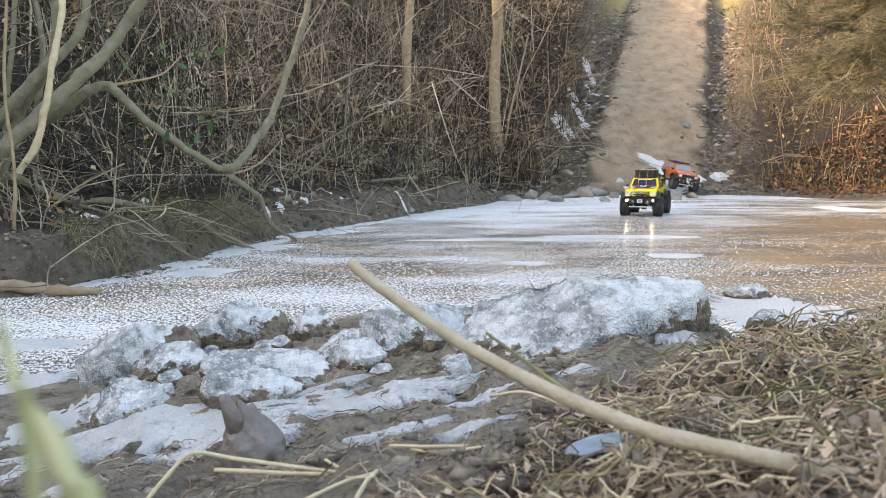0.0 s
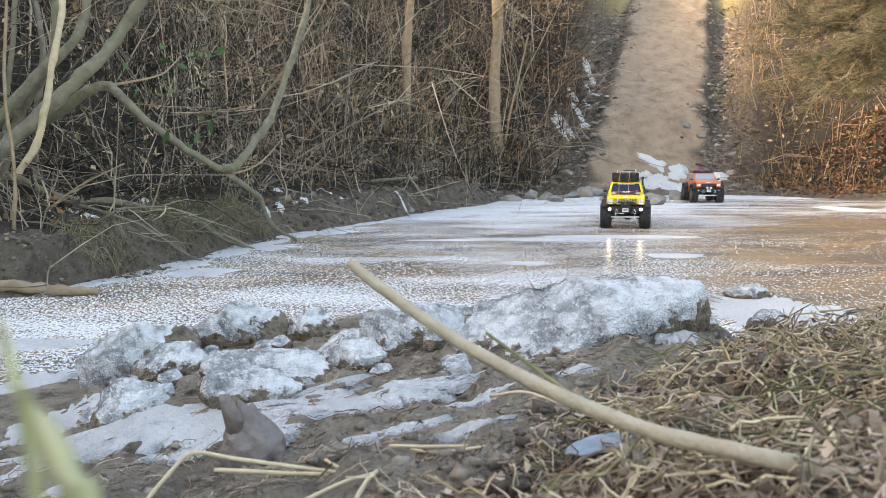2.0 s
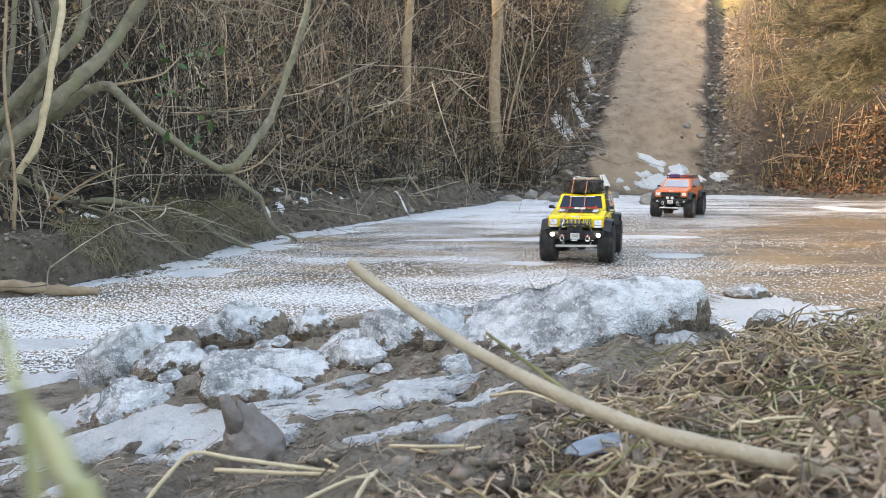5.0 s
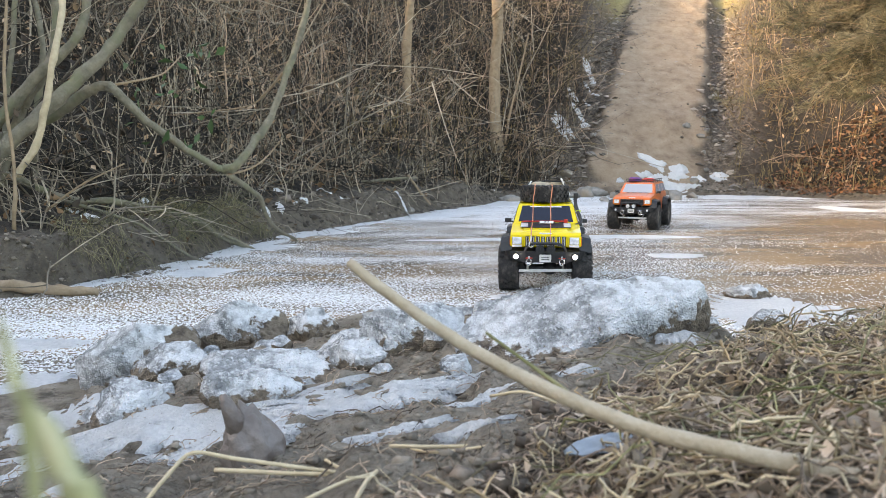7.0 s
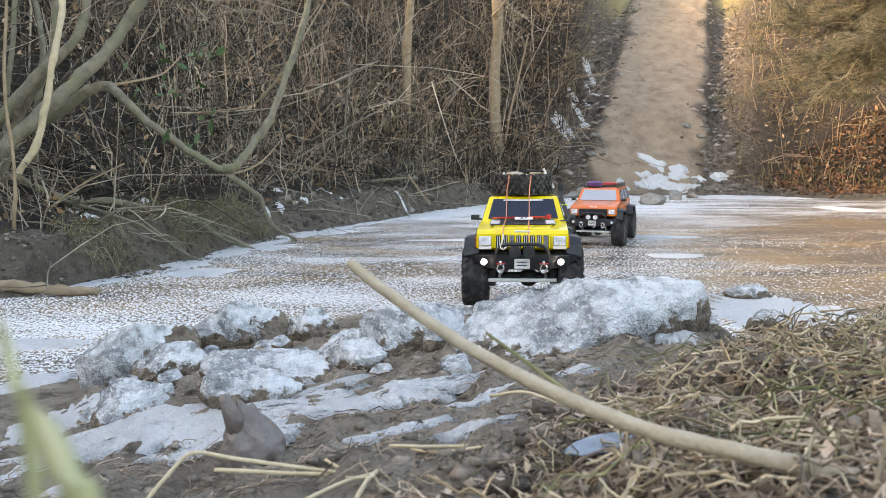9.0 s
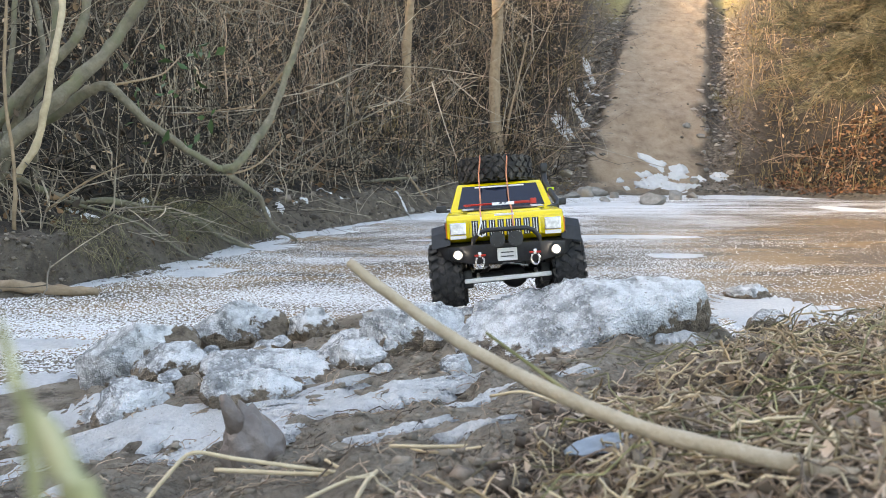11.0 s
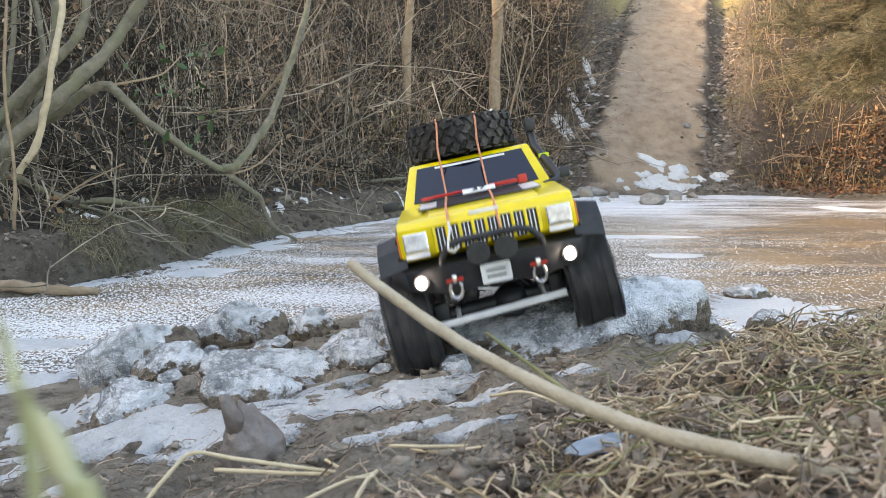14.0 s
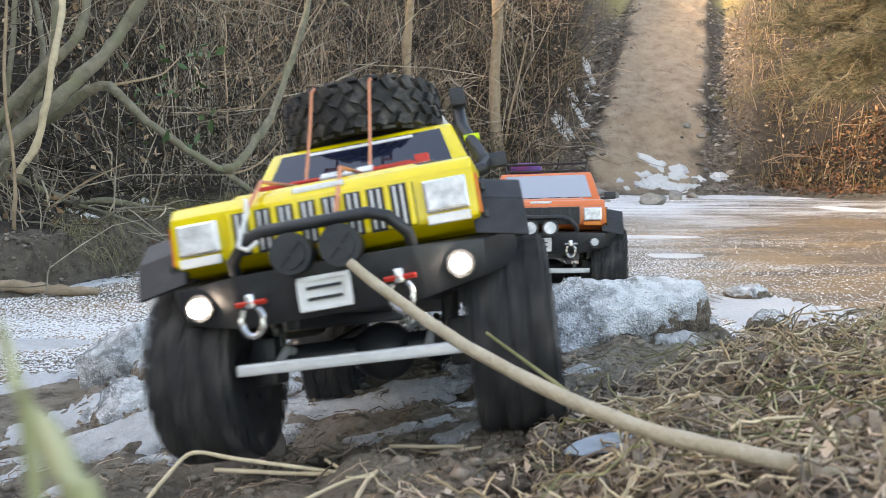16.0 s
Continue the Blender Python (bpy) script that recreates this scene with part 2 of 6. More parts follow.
def shore_dist(x, y):
    """Distance from the shore line, negative on the ice."""
    px, py = np.asarray(x, float), np.asarray(y, float)
    best, inside = np.full(px.shape, 1e9), np.zeros(px.shape, bool)
    for (ax, ay), (bx, by) in zip(SHORE, SHORE[1:] + SHORE[:1]):
        ex, ey = bx - ax, by - ay
        k = np.clip(((px - ax) * ex + (py - ay) * ey) / (ex * ex + ey * ey), 0, 1)
        best = np.minimum(best, np.hypot(px - ax - k * ex, py - ay - k * ey))
        hit = ((ay > py) != (by > py)) & (px < ex * (py - ay) / (by - ay + 1e-12) + ax)
        inside ^= hit
    return np.where(inside, -best, best)


def waves(x, y, s, seed):
    """Cheap smooth noise from a few turned sine waves, about -1 to 1."""
    rng = np.random.RandomState(seed)
    out = 0
    for i in range(9):
        a, p, q = rng.uniform(0, 6.28), rng.uniform(0, 6.28), s * rng.uniform(0.5, 1.7)
        out = out + np.sin((x * np.cos(a) + y * np.sin(a)) * q + p + 1.7 * np.sin((x * np.sin(a) - y * np.cos(a)) * q * 0.6 + p * 2))
    return out / 4.0


def road_mid(y):
    return 1.96 + (y - 7.7) * 0.33


def smooth(a, b, v):
    k = np.clip((v - a) / (b - a), 0, 1)
    return k * k * (3 - 2 * k)


def land(x, y):
    """Height of the ground."""
    x, y = np.asarray(x, float), np.asarray(y, float)
    d = shore_dist(x, y) + 0.05 * waves(x, y, 5, 3) * smooth(1.5, 2.2, y)
    inl = np.maximum(d, 0)
    hill = (0.13 - 0.10 * smooth(5.6, 6.8, y)) * smooth(0.0, 0.10, inl) + 0.10 * smooth(0.1, 0.7, inl) + 0.80 * np.maximum(inl - 0.55, 0) ** 1.0
    hill = hill + 0.05 * waves(x, y, 3.1, 1) * smooth(0.2, 1.2, inl) + 0.018 * waves(x, y, 12, 2) * smooth(0.0, 0.3, inl) + (0.020 * waves(x, y, 26, 31) + 0.012 * waves(x, y, 60, 32)) * smooth(0.0, 0.06, inl) * smooth(0.9, 0.4, inl)
    road = 0.02 + 0.16 * smooth(7.0, 7.5, y) + 0.56 * np.maximum(y - 7.5, 0)
    road = np.where(y > 12.0, 0.18 + 0.56 * 4.5 + 0.42 * np.minimum(y - 12.0, 2.5) + 0.03 * (y - 12.0), road)
    off = np.abs(x - road_mid(y))
    left = x < road_mid(y)
    cut = road - 0.13 * smooth(0.5, 0.66, off) * smooth(7.2, 8, y) + np.where(left, 1.25, 0.95) * np.maximum(off - 0.78, 0)
    cut = cut + 0.012 * waves(x, y, 14, 5) + 0.02 * waves(x, y, 5, 6)
    far = np.where(y > 6.6, np.minimum(hill, cut), hill)
    far = np.minimum(far, 6.0 + 0.3 * waves(x, y, 0.6, 8))
    near = np.interp(y, [-3, 0.0, 0.3, 0.42, 0.69, 0.85, 1.0, 1.15, 1.3, 1.5, 1.7, 1.9], [0.3, 0.215, 0.19, 0.172, 0.125, 0.125, 0.120, 0.105, 0.075, 0.038, 0.012, -0.02])
    near = near + np.clip(x, -0.9, 0.15 + 0.45 * smooth(0.70, 0.50, y)) * 0.2 * smooth(1.6, 1.0, y) + 0.007 * waves(x, y, 22, 11) + 0.0085 * waves(x, y, 55, 12) + 0.0045 * waves(x, y, 140, 13)
    near = np.where(x < -0.45, near - 0.25 * (-0.45 - x) * smooth(0.5, 0.8, y), near)
    near = near - 0.12 * smooth(0.27, 0.46, x) * smooth(0.68, 0.95, y)
    # unseen slope left of the camera, added to keep sun off the near bank
    near = near + np.minimum(1.15 * np.maximum(-2.3 - x, 0), 6.0)
    near = np.maximum(near, np.where(d > 0, 0.006, -0.06))
    z = np.where(y < 1.85, near, far)
    return np.where(d < 0, np.minimum(np.maximum(d * 0.7, -0.06), np.where(y < 1.85, near, 0)), z)


def grid_mesh(name, xs, ys, zf):
    gx, gy = np.meshgrid(xs, ys)
    v = np.stack([gx, gy, zf(gx, gy)], -1).reshape(-1, 3)
    nx, ny = len(xs), len(ys)
    i = (np.arange(ny - 1)[:, None] * nx + np.arange(nx - 1)[None]).ravel()
    f = np.stack([i, i + 1, i + nx + 1, i + nx], -1)
    me = bpy.data.meshes.new(name)
    fast_mesh(me, v, f)
    return me


def fast_mesh(me, v, f):
    k = f.shape[1]
    me.vertices.add(len(v))
    me.vertices.foreach_set("co", np.asarray(v, np.float32).ravel())
    me.loops.add(f.size)
    me.loops.foreach_set("vertex_index", f.astype(np.int32).ravel())
    me.polygons.add(len(f))
    me.polygons.foreach_set("loop_start", np.arange(0, f.size, k, dtype=np.int32))
    me.polygons.foreach_set("use_smooth", np.ones(len(f), bool))
    me.update(calc_edges=True)
    me.validate()


xs = np.concatenate([np.linspace(-60, -8, 14), np.arange(-7, -1.5, 0.07), np.arange(-1.5, 1.0, 0.009), np.arange(1.0, 5.5, 0.035), np.linspace(5.6, 9, 20), np.linspace(10, 60, 14)])
ys = np.concatenate([np.linspace(-60, -4, 12), np.linspace(-3, 0.1, 20), np.arange(0.15, 1.9, 0.008), np.arange(1.9, 5, 0.03), np.arange(5, 13, 0.035), np.linspace(13.5, 20, 14), np.linspace(24, 200, 12)])
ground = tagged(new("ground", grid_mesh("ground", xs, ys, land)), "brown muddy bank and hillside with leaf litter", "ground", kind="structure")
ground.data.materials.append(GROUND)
co = np.empty(len(ground.data.vertices) * 3, np.float32)
ground.data.vertices.foreach_get("co", co)
co = co.reshape(-1, 3)
off = np.abs(co[:, 0] - road_mid(co[:, 1])) + 0.08 * waves(co[:, 0], co[:, 1], 9, 21)
on_road = smooth(0.62, 0.45, off) * smooth(7.0, 7.5, co[:, 1])
ditch = smooth(0.45, 0.62, off) * smooth(1.3, 0.9, off) * smooth(6.9, 7.4, co[:, 1])
near_mud = np.maximum(smooth(2.0, 1.6, co[:, 1]), smooth(0.32, 0.10, shore_dist(co[:, 0], co[:, 1]) + 0.08 * waves(co[:, 0], co[:, 1], 9, 22)) * 0.38)
crest = smooth(11.0, 12.2, co[:, 1]) * smooth(0.5, 0.8, off)
for nm, v in (("road_part", on_road), ("ditch_part", ditch), ("mud_part", near_mud), ("grass_part", crest)):
    ground.data.attributes.new(nm, "FLOAT", "POINT").data.foreach_set("value", v.astype(np.float32))

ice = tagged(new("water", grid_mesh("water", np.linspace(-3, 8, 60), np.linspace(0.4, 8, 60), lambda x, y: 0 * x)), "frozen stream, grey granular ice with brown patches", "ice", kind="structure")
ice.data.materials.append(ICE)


# ---- small builders ----
def part(name, bm, material, parent, label="", smooth_deg=None):
    me = bpy.data.meshes.new(name)
    bm.normal_update()
    if smooth_deg:
        for f in bm.faces:
            f.smooth = True
        for e in bm.edges:
            e.smooth = len(e.link_faces) == 2 and e.calc_face_angle(0) < radians(smooth_deg)
    bm.to_mesh(me)
    bm.free()
    me.materials.append(material)
    ob = new(name, me)
    if parent:
        ob.parent = parent
    if label:
        ob["label"] = label
    return ob


def box(bm, c, s, bevel=0.0, turn=None):
    m = Matrix.Translation(c) @ (turn.to_4x4() if turn else Matrix.Identity(4)) @ Matrix.Diagonal((*s, 1))
    got = bmesh.ops.create_cube(bm, size=1, matrix=m)["verts"]
    if bevel:
        es = list({e for v in got for e in v.link_edges})
        bmesh.ops.bevel(bm, geom=es, offset=bevel, segments=2, affect="EDGES", profile=0.6)
    return bm


def prism(bm, low, high, bevel=0.0):
    """A solid from two matching outlines."""
    a, b = [bm.verts.new(p) for p in low], [bm.verts.new(p) for p in high]
    n = len(a)
    bm.faces.new(a[::-1]), bm.faces.new(b)
    for i in range(n):
        bm.faces.new((a[i], a[(i + 1) % n], b[(i + 1) % n], b[i]))
    bmesh.ops.recalc_face_normals(bm, faces=bm.faces)
    if bevel:
        es = list({e for v in a + b for e in v.link_edges})
        bmesh.ops.bevel(bm, geom=es, offset=bevel, segments=2, affect="EDGES", profile=0.6)
    return bm


def tube(bm, pts, r, sides=8, r_end=None):
    """A round bar along points, tapering from r to r_end."""
    pts = [Vector(p) for p in pts]
    rings, up = [], Vector((0.31, 0.17, 0.94))
    for i, p in enumerate(pts):
        d = (pts[min(i + 1, len(pts) - 1)] - pts[max(i - 1, 0)]).normalized()
        u = d.cross(up)
        u = (u if u.length > 0.05 else d.cross(Vector((1, 0, 0)))).normalized()
        v = d.cross(u)
        k = r if r_end is None else r + (r_end - r) * i / max(1, len(pts) - 1)
        rings.append([bm.verts.new(p + k * (math.cos(a) * u + math.sin(a) * v)) for a in (2 * math.pi * j / sides for j in range(sides))])
    for a, b in zip(rings, rings[1:]):
        for j in range(sides):
            bm.faces.new((a[j], a[(j + 1) % sides], b[(j + 1) % sides], b[j]))
    bm.faces.new(rings[0][::-1]), bm.faces.new(rings[-1])
    return bm


def disc(bm, c, r, depth, axis="Y", seg=18, r2=None):
    turn = {"Y": Matrix.Rotation(radians(90), 4, "X"), "X": Matrix.Rotation(radians(90), 4, "Y"), "Z": Matrix.Identity(4)}[axis]
    bmesh.ops.create_cone(bm, segments=seg, radius1=r, radius2=r if r2 is None else r2, depth=depth, cap_ends=True, matrix=Matrix.Translation(c) @ turn)
    return bm


def tyre_mesh(R=0.06, W=0.047):
    """A chunky tyre round the x axis with two rows of angled tread blocks and shoulder lugs."""
    bm = bmesh.new()
    prof = [(0.030, -0.34), (0.034, -0.44), (0.043, -0.5), (0.052, -0.49), (0.0555, -0.42), (0.0565, -0.2), (0.057, 0), (0.0565, 0.2), (0.0555, 0.42), (0.052, 0.49), (0.043, 0.5), (0.034, 0.44), (0.030, 0.34)]
    n = 36
    rings = [[bm.verts.new((w * W, r * math.cos(a), r * math.sin(a))) for r, w in prof] for a in (2 * math.pi * i / n for i in range(n))]
    for i in range(n):
        a, b = rings[i], rings[(i + 1) % n]
        for j in range(len(prof) - 1):
            bm.faces.new((a[j], a[j + 1], b[j + 1], b[j]))
    for i in range(24):
        for w, off, sk in ((-0.36, 0.0, 25), (-0.12, 0.5, -30), (0.12, 0.0, 30), (0.36, 0.5, -25)):
            a = 2 * math.pi * (i + off) / 24
            turn = Matrix.Rotation(a, 4, "X") @ Matrix.Translation((w * W, 0, 0.0575)) @ Matrix.Rotation(radians(sk), 4, "Z")
            bmesh.ops.create_cube(bm, size=1, matrix=turn @ Matrix.Diagonal((0.0110, 0.0075, 0.0042, 1)))
        for s in (-1, 1):
            a = 2 * math.pi * (i + (0.25 if s > 0 else 0.75)) / 24
            turn = Matrix.Rotation(a, 4, "X") @ Matrix.Translation((s * 0.492 * W, 0, 0.0525)) @ Matrix.Rotation(radians(s * 12), 4, "Y")
            bmesh.ops.create_cube(bm, size=1, matrix=turn @ Matrix.Diagonal((0.003, 0.010, 0.009, 1)))
    bmesh.ops.recalc_face_normals(bm, faces=bm.faces)
    return bm


def rim_bm(W=0.047):
    bm = bmesh.new()
    disc(bm, (0, 0, 0), 0.031, W * 0.62, "X", 24)
    for s in (-1, 1):
        disc(bm, (s * W * 0.36, 0, 0), 0.032, 0.004, "X", 24)
        disc(bm, (s * W * 0.44, 0, 0), 0.008, 0.006, "X", 6)
        for i in range(6):
            a = math.pi * i / 3
            disc(bm, (s * W * 0.40, 0.024 * math.cos(a), 0.024 * math.sin(a)), 0.0022, 0.005, "X", 6)
            box(bm, (s * W * 0.38, 0.014 * math.cos(a), 0.014 * math.sin(a)), (0.004, 0.006, 0.006))
    return bm


WHEELS = [(-0.094, -0.157), (0.094, -0.157), (-0.094, 0.157), (0.094, 0.157)]


def crawler(name, paint, label, glass, lit, spare):
    """A one-tenth scale off-road estate car; nose towards -y, origin on the ground under its middle."""
    car = tagged(new(name), label, "toy car")
    # lower body: fenders, doors and bonnet as one shell
    bm = bmesh.new()
    side = [(-0.221, 0.121), (-0.222, 0.149), (-0.214, 0.1565), (-0.092, 0.170), (0.214, 0.170), (0.222, 0.160), (0.224, 0.112), (0.205, 0.105), (0.100, 0.112), (0.092, 0.086), (-0.083, 0.086), (-0.092, 0.112), (-0.205, 0.116)]
    prism(bm, [(-0.0885, y, z) for y, z in side], [(0.0885, y, z) for y, z in side], 0.0035)
    body = part("body", bm, paint, car, smooth_deg=35)
    # bonnet's raised middle and its louvres
    bm = bmesh.new()
    prism(bm, [(-0.058, -0.205, 0.1570), (0.058, -0.205, 0.1570), (0.062, -0.098, 0.1685), (-0.062, -0.098, 0.1685)], [(-0.054, -0.200, 0.1605), (0.054, -0.200, 0.1605), (0.058, -0.102, 0.1720), (-0.058, -0.102, 0.1720)], 0.0012)
    part("bonnet", bm, paint, body, smooth_deg=40)
    bm = bmesh.new()
    for x in (-0.045, -0.015, 0.015, 0.045):
        box(bm, (x, -0.100, 0.1725), (0.020, 0.004, 0.0012))
    part("louvre", bm, BLACK, body)
    # cabin with pillars; glass stands in front of the shell
    bm = bmesh.new()
    prism(bm, [(-0.0865, -0.098, 0.168), (0.0865, -0.098, 0.168), (0.0865, 0.218, 0.168), (-0.0865, 0.218, 0.168)], [(-0.0725, -0.048, 0.219), (0.0725, -0.048, 0.219), (0.073, 0.206, 0.2215), (-0.073, 0.206, 0.2215)], 0.005)
    part("cabin", bm, paint, car, smooth_deg=35)

    def pane(nm, pts, out, mt):
        bm2 = bmesh.new()
        o = Vector(out)
        prism(bm2, [Vector(p) - o for p in pts], [Vector(p) + o for p in pts])
        return part(nm, bm2, mt, car)

    def lerp_pane(nm, a, b, c, d, u0, u1, v0, v1, mt, depth=0.0012):
        a, b, c, d = (Vector(p) for p in (a, b, c, d))
        at = lambda u, v: (a.lerp(b, u)).lerp(d.lerp(c, u), v)
        nrm = (b - a).cross(d - a).normalized()
        return pane(nm, [at(u0, v0), at(u1, v0), at(u1, v1), at(u0, v1)], nrm * depth, mt)

    A, B, C, D = (-0.0865, -0.098, 0.168), (0.0865, -0.098, 0.168), (0.0725, -0.048, 0.219), (-0.0725, -0.048, 0.219)
    lerp_pane("windscreen", A, B, C, D, 0.075, 0.925, 0.10, 0.88, glass)["label"] = "dark tinted windscreen" if glass == GLASS_DARK else "pale hazy windscreen"
    if spare:
        lerp_pane("banner", A, B, C, D, 0.22, 0.78, 0.80, 0.85, WHITE, 0.0018)
    else:
        for s in (0, 1):
            bm = bmesh.new()
            tube(bm, [(-0.04 + 0.08 * s, -0.087, 0.176), (0.04 - 0.08 * s, -0.050, 0.206)], 0.0018, 6)
            part("cage_bar", bm, BLACK, car)
    for s in (-1, 1):
        lo0, lo1, hi1, hi0 = (s * 0.0865, -0.098, 0.168), (s * 0.0865, 0.218, 0.168), (s * 0.073, 0.206, 0.2215), (s * 0.0725, -0.048, 0.219)
        for u0, u1 in ((0.09, 0.36), (0.40, 0.66), (0.70, 0.95)):
            lerp_pane("window", lo0, lo1, hi1, hi0, u0, u1, 0.12, 0.84, glass)
        bm = bmesh.new()
        box(bm, (s * 0.1005, -0.082, 0.176), (0.018, 0.008, 0.011), 0.002)
        box(bm, (s * 0.090, -0.082, 0.172), (0.008, 0.004, 0.004))
        part("mirror", bm, BLACK, car, smooth_deg=40)
        for y in (-0.06, 0.03):
            bm = bmesh.new()
            box(bm, (s * 0.088, y, 0.158), (0.003, 0.016, 0.004), 0.001)
            part("door_handle", bm, BLACK, body)
        # wheel arch flares, angular, with bolts
        for yc in (-0.157, 0.157):
            bm = bmesh.new()
            out = [(-0.062, 0.112), (-0.056, 0.133), (-0.042, 0.146), (0.046, 0.146), (0.066, 0.130), (0.074, 0.106)]
            inn = [(-0.057, 0.112), (-0.051, 0.128), (-0.039, 0.1405), (0.042, 0.1405), (0.060, 0.126), (0.068, 0.106)]
            for i in range(5):
                quad = [out[i], out[i + 1], inn[i + 1], inn[i]]
                prism(bm, [(s * 0.084, yc + y, z) for y, z in quad], [(s * 0.1130, yc + y * 1.02, z - 0.006) for y, z in quad], 0.0008)
            part("fender_flare", bm, BLACK, car)
            for y, z in ((-0.059, 0.122), (-0.050, 0.139), (-0.02, 0.147), (0.02, 0.147), (0.056, 0.139), (0.066, 0.122)):
                bm = bmesh.new()
                disc(bm, (s * 0.091, yc + y, z), 0.0022, 0.004, "Z", 6)
                part("flare_bolt", bm, BLACK, car)
        # headlight, indicator and side marker
        bm = bmesh.new()
        box(bm, (s * 0.0715, -0.2225, 0.1355), (0.0245, 0.004, 0.0185), 0.0012)
        hl = part("headlight_frame", bm, CHROME, car)
        bm = bmesh.new()
        box(bm, (s * 0.0715, -0.2245, 0.1355), (0.0220, 0.003, 0.0160), 0.001)
        part("headlight", bm, LENS, hl, "clear square headlight")
        bm = bmesh.new()
        box(bm, (s * 0.0715, -0.2235, 0.1225), (0.0240, 0.003, 0.0055), 0.001)
        part("indicator", bm, WHITE if spare else AMBER, car)
        bm = bmesh.new()
        box(bm, (s * 0.0888, -0.2120, 0.1340), (0.0025, 0.014, 0.0230), 0.0008)
        part("side_marker", bm, AMBER, car)
        # fog lamp in the bumper, with its dark ring
        bm = bmesh.new()
        disc(bm, (s * 0.0735, -0.2275, 0.0960), 0.0078, 0.006, "Y", 20)
        ring = part("lamp_ring", bm, BLACK, car)
        bm = bmesh.new()
        disc(bm, (s * 0.0735, -0.2305, 0.0960), 0.0052, 0.004, "Y", 20)
        part("fog_lamp", bm, FOGLIGHT if lit else FOGOFF, ring, "bright white glowing lamp" if lit else "small unlit clear lamp")
        # recovery shackle with red pin
        bm = bmesh.new()
        tube(bm, [(s * 0.041 + 0.006 * math.cos(a), -0.2405, 0.084 + 0.0085 * math.sin(a)) for a in (radians(130 + 20 * i) for i in range(15))], 0.0017, 6)
        box(bm, (s * 0.041, -0.238, 0.0945), (0.005, 0.008, 0.008), 0.001)
        sh = part("shackle", bm, CHROME, car, smooth_deg=50)
        bm = bmesh.new()
        tube(bm, [(s * 0.041 - 0.008, -0.2405, 0.0935), (s * 0.041 + 0.009, -0.2405, 0.0935)], 0.0016, 6)
        part("pin", bm, RED if spare else CHROME, sh, smooth_deg=50)
        # rock slider
        bm = bmesh.new()
        tube(bm, [(s * 0.088, -0.085, 0.079), (s * 0.094, -0.07, 0.077), (s * 0.094, 0.07, 0.077), (s * 0.088, 0.085, 0.079)], 0.004, 8)
        part("rock_slider", bm, BLACK, car, smooth_deg=50)
        bm = bmesh.new()
        tube(bm, [(s * 0.055, -0.157, 0.06), (s * 0.060, -0.145, 0.10), (s * 0.060, -0.135, 0.135)], 0.0055, 8)
        part("shock_absorber", bm, CHROME, car, smooth_deg=50)
    # grille with upright slots
    bm = bmesh.new()
    box(bm, (0, -0.2215, 0.1340), (0.108, 0.003, 0.0245), 0.0008)
    grille = part("grille", bm, BLACK, car)
    for i in range(9):
        bm = bmesh.new()
        box(bm, (-0.052 + 0.013 * i, -0.2235, 0.1340), (0.0035, 0.004, 0.0250), 0.001)
        part("grille_bar", bm, paint if spare else BLACK, grille)
        if i < 8:
            bm = bmesh.new()
            for dx in (0.0045, 0.0085):
                box(bm, (-0.052 + 0.013 * i + dx, -0.2232, 0.1340), (0.0012, 0.003, 0.0220))
            part("grille_fin", bm, ALU if spare else BLACK, grille)
    bm = bmesh.new()
    box(bm, (0, -0.2175, 0.1535), (0.030, 0.004, 0.0035), 0.001)
    part("badge", bm, ALU, car)
    # winch bumper: a bent plate with wings, bull bar and two round lamps
    bm = bmesh.new()
    low = [(-0.106, -0.186, 0.096), (-0.086, -0.220, 0.088), (-0.052, -0.228, 0.080), (0.052, -0.228, 0.080), (0.086, -0.220, 0.088), (0.106, -0.186, 0.096), (0.08, -0.178, 0.092), (-0.08, -0.178, 0.092)]
    high = [(-0.106, -0.186, 0.113), (-0.088, -0.224, 0.108), (-0.050, -0.236, 0.110), (0.050, -0.236, 0.110), (0.088, -0.224, 0.108), (0.106, -0.186, 0.113), (0.08, -0.178, 0.119), (-0.08, -0.178, 0.119)]
    prism(bm, low, high, 0.002)
    bumper = part("bumper", bm, BLACK, car, smooth_deg=25)
    bm = bmesh.new()
    tube(bm, [(-0.050, -0.230, 0.108), (-0.049, -0.236, 0.117), (-0.040, -0.240, 0.127), (-0.030, -0.241, 0.1305), (0.030, -0.241, 0.1305), (0.040, -0.240, 0.127), (0.049, -0.236, 0.117), (0.050, -0.230, 0.108)], 0.0034, 10)
    part("bull_bar", bm, BLACK, bumper, smooth_deg=50)
    for x in (-0.0135, 0.0135):
        bm = bmesh.new()
        disc(bm, (x, -0.238, 0.1155), 0.0108, 0.012, "Y", 22)
        disc(bm, (x, -0.2455, 0.1155), 0.0114, 0.003, "Y", 22)
        lamp = part("round_lamp", bm, BLACK, bumper, smooth_deg=40)
        bm = bmesh.new()
        disc(bm, (x, -0.2475, 0.1155), 0.0085, 0.002, "Y", 22)
        if spare:
            for a in (45, -45):
                box(bm, (x, -0.2492, 0.1155), (0.017, 0.0015, 0.002), 0, Matrix.Rotation(radians(a), 3, "Y"))
        part("lamp_cover", bm, BLACK if spare else LENS, bumper)
    bm = bmesh.new()
    for z in (0.0985, 0.0825):
        box(bm, (0, -0.2385, z + 0.0025), (0.029, 0.004, 0.0028), 0.0008)
    for x in (-0.0132, 0.0132):
        box(bm, (x, -0.2385, 0.0930), (0.0032, 0.004, 0.0150), 0.0008)
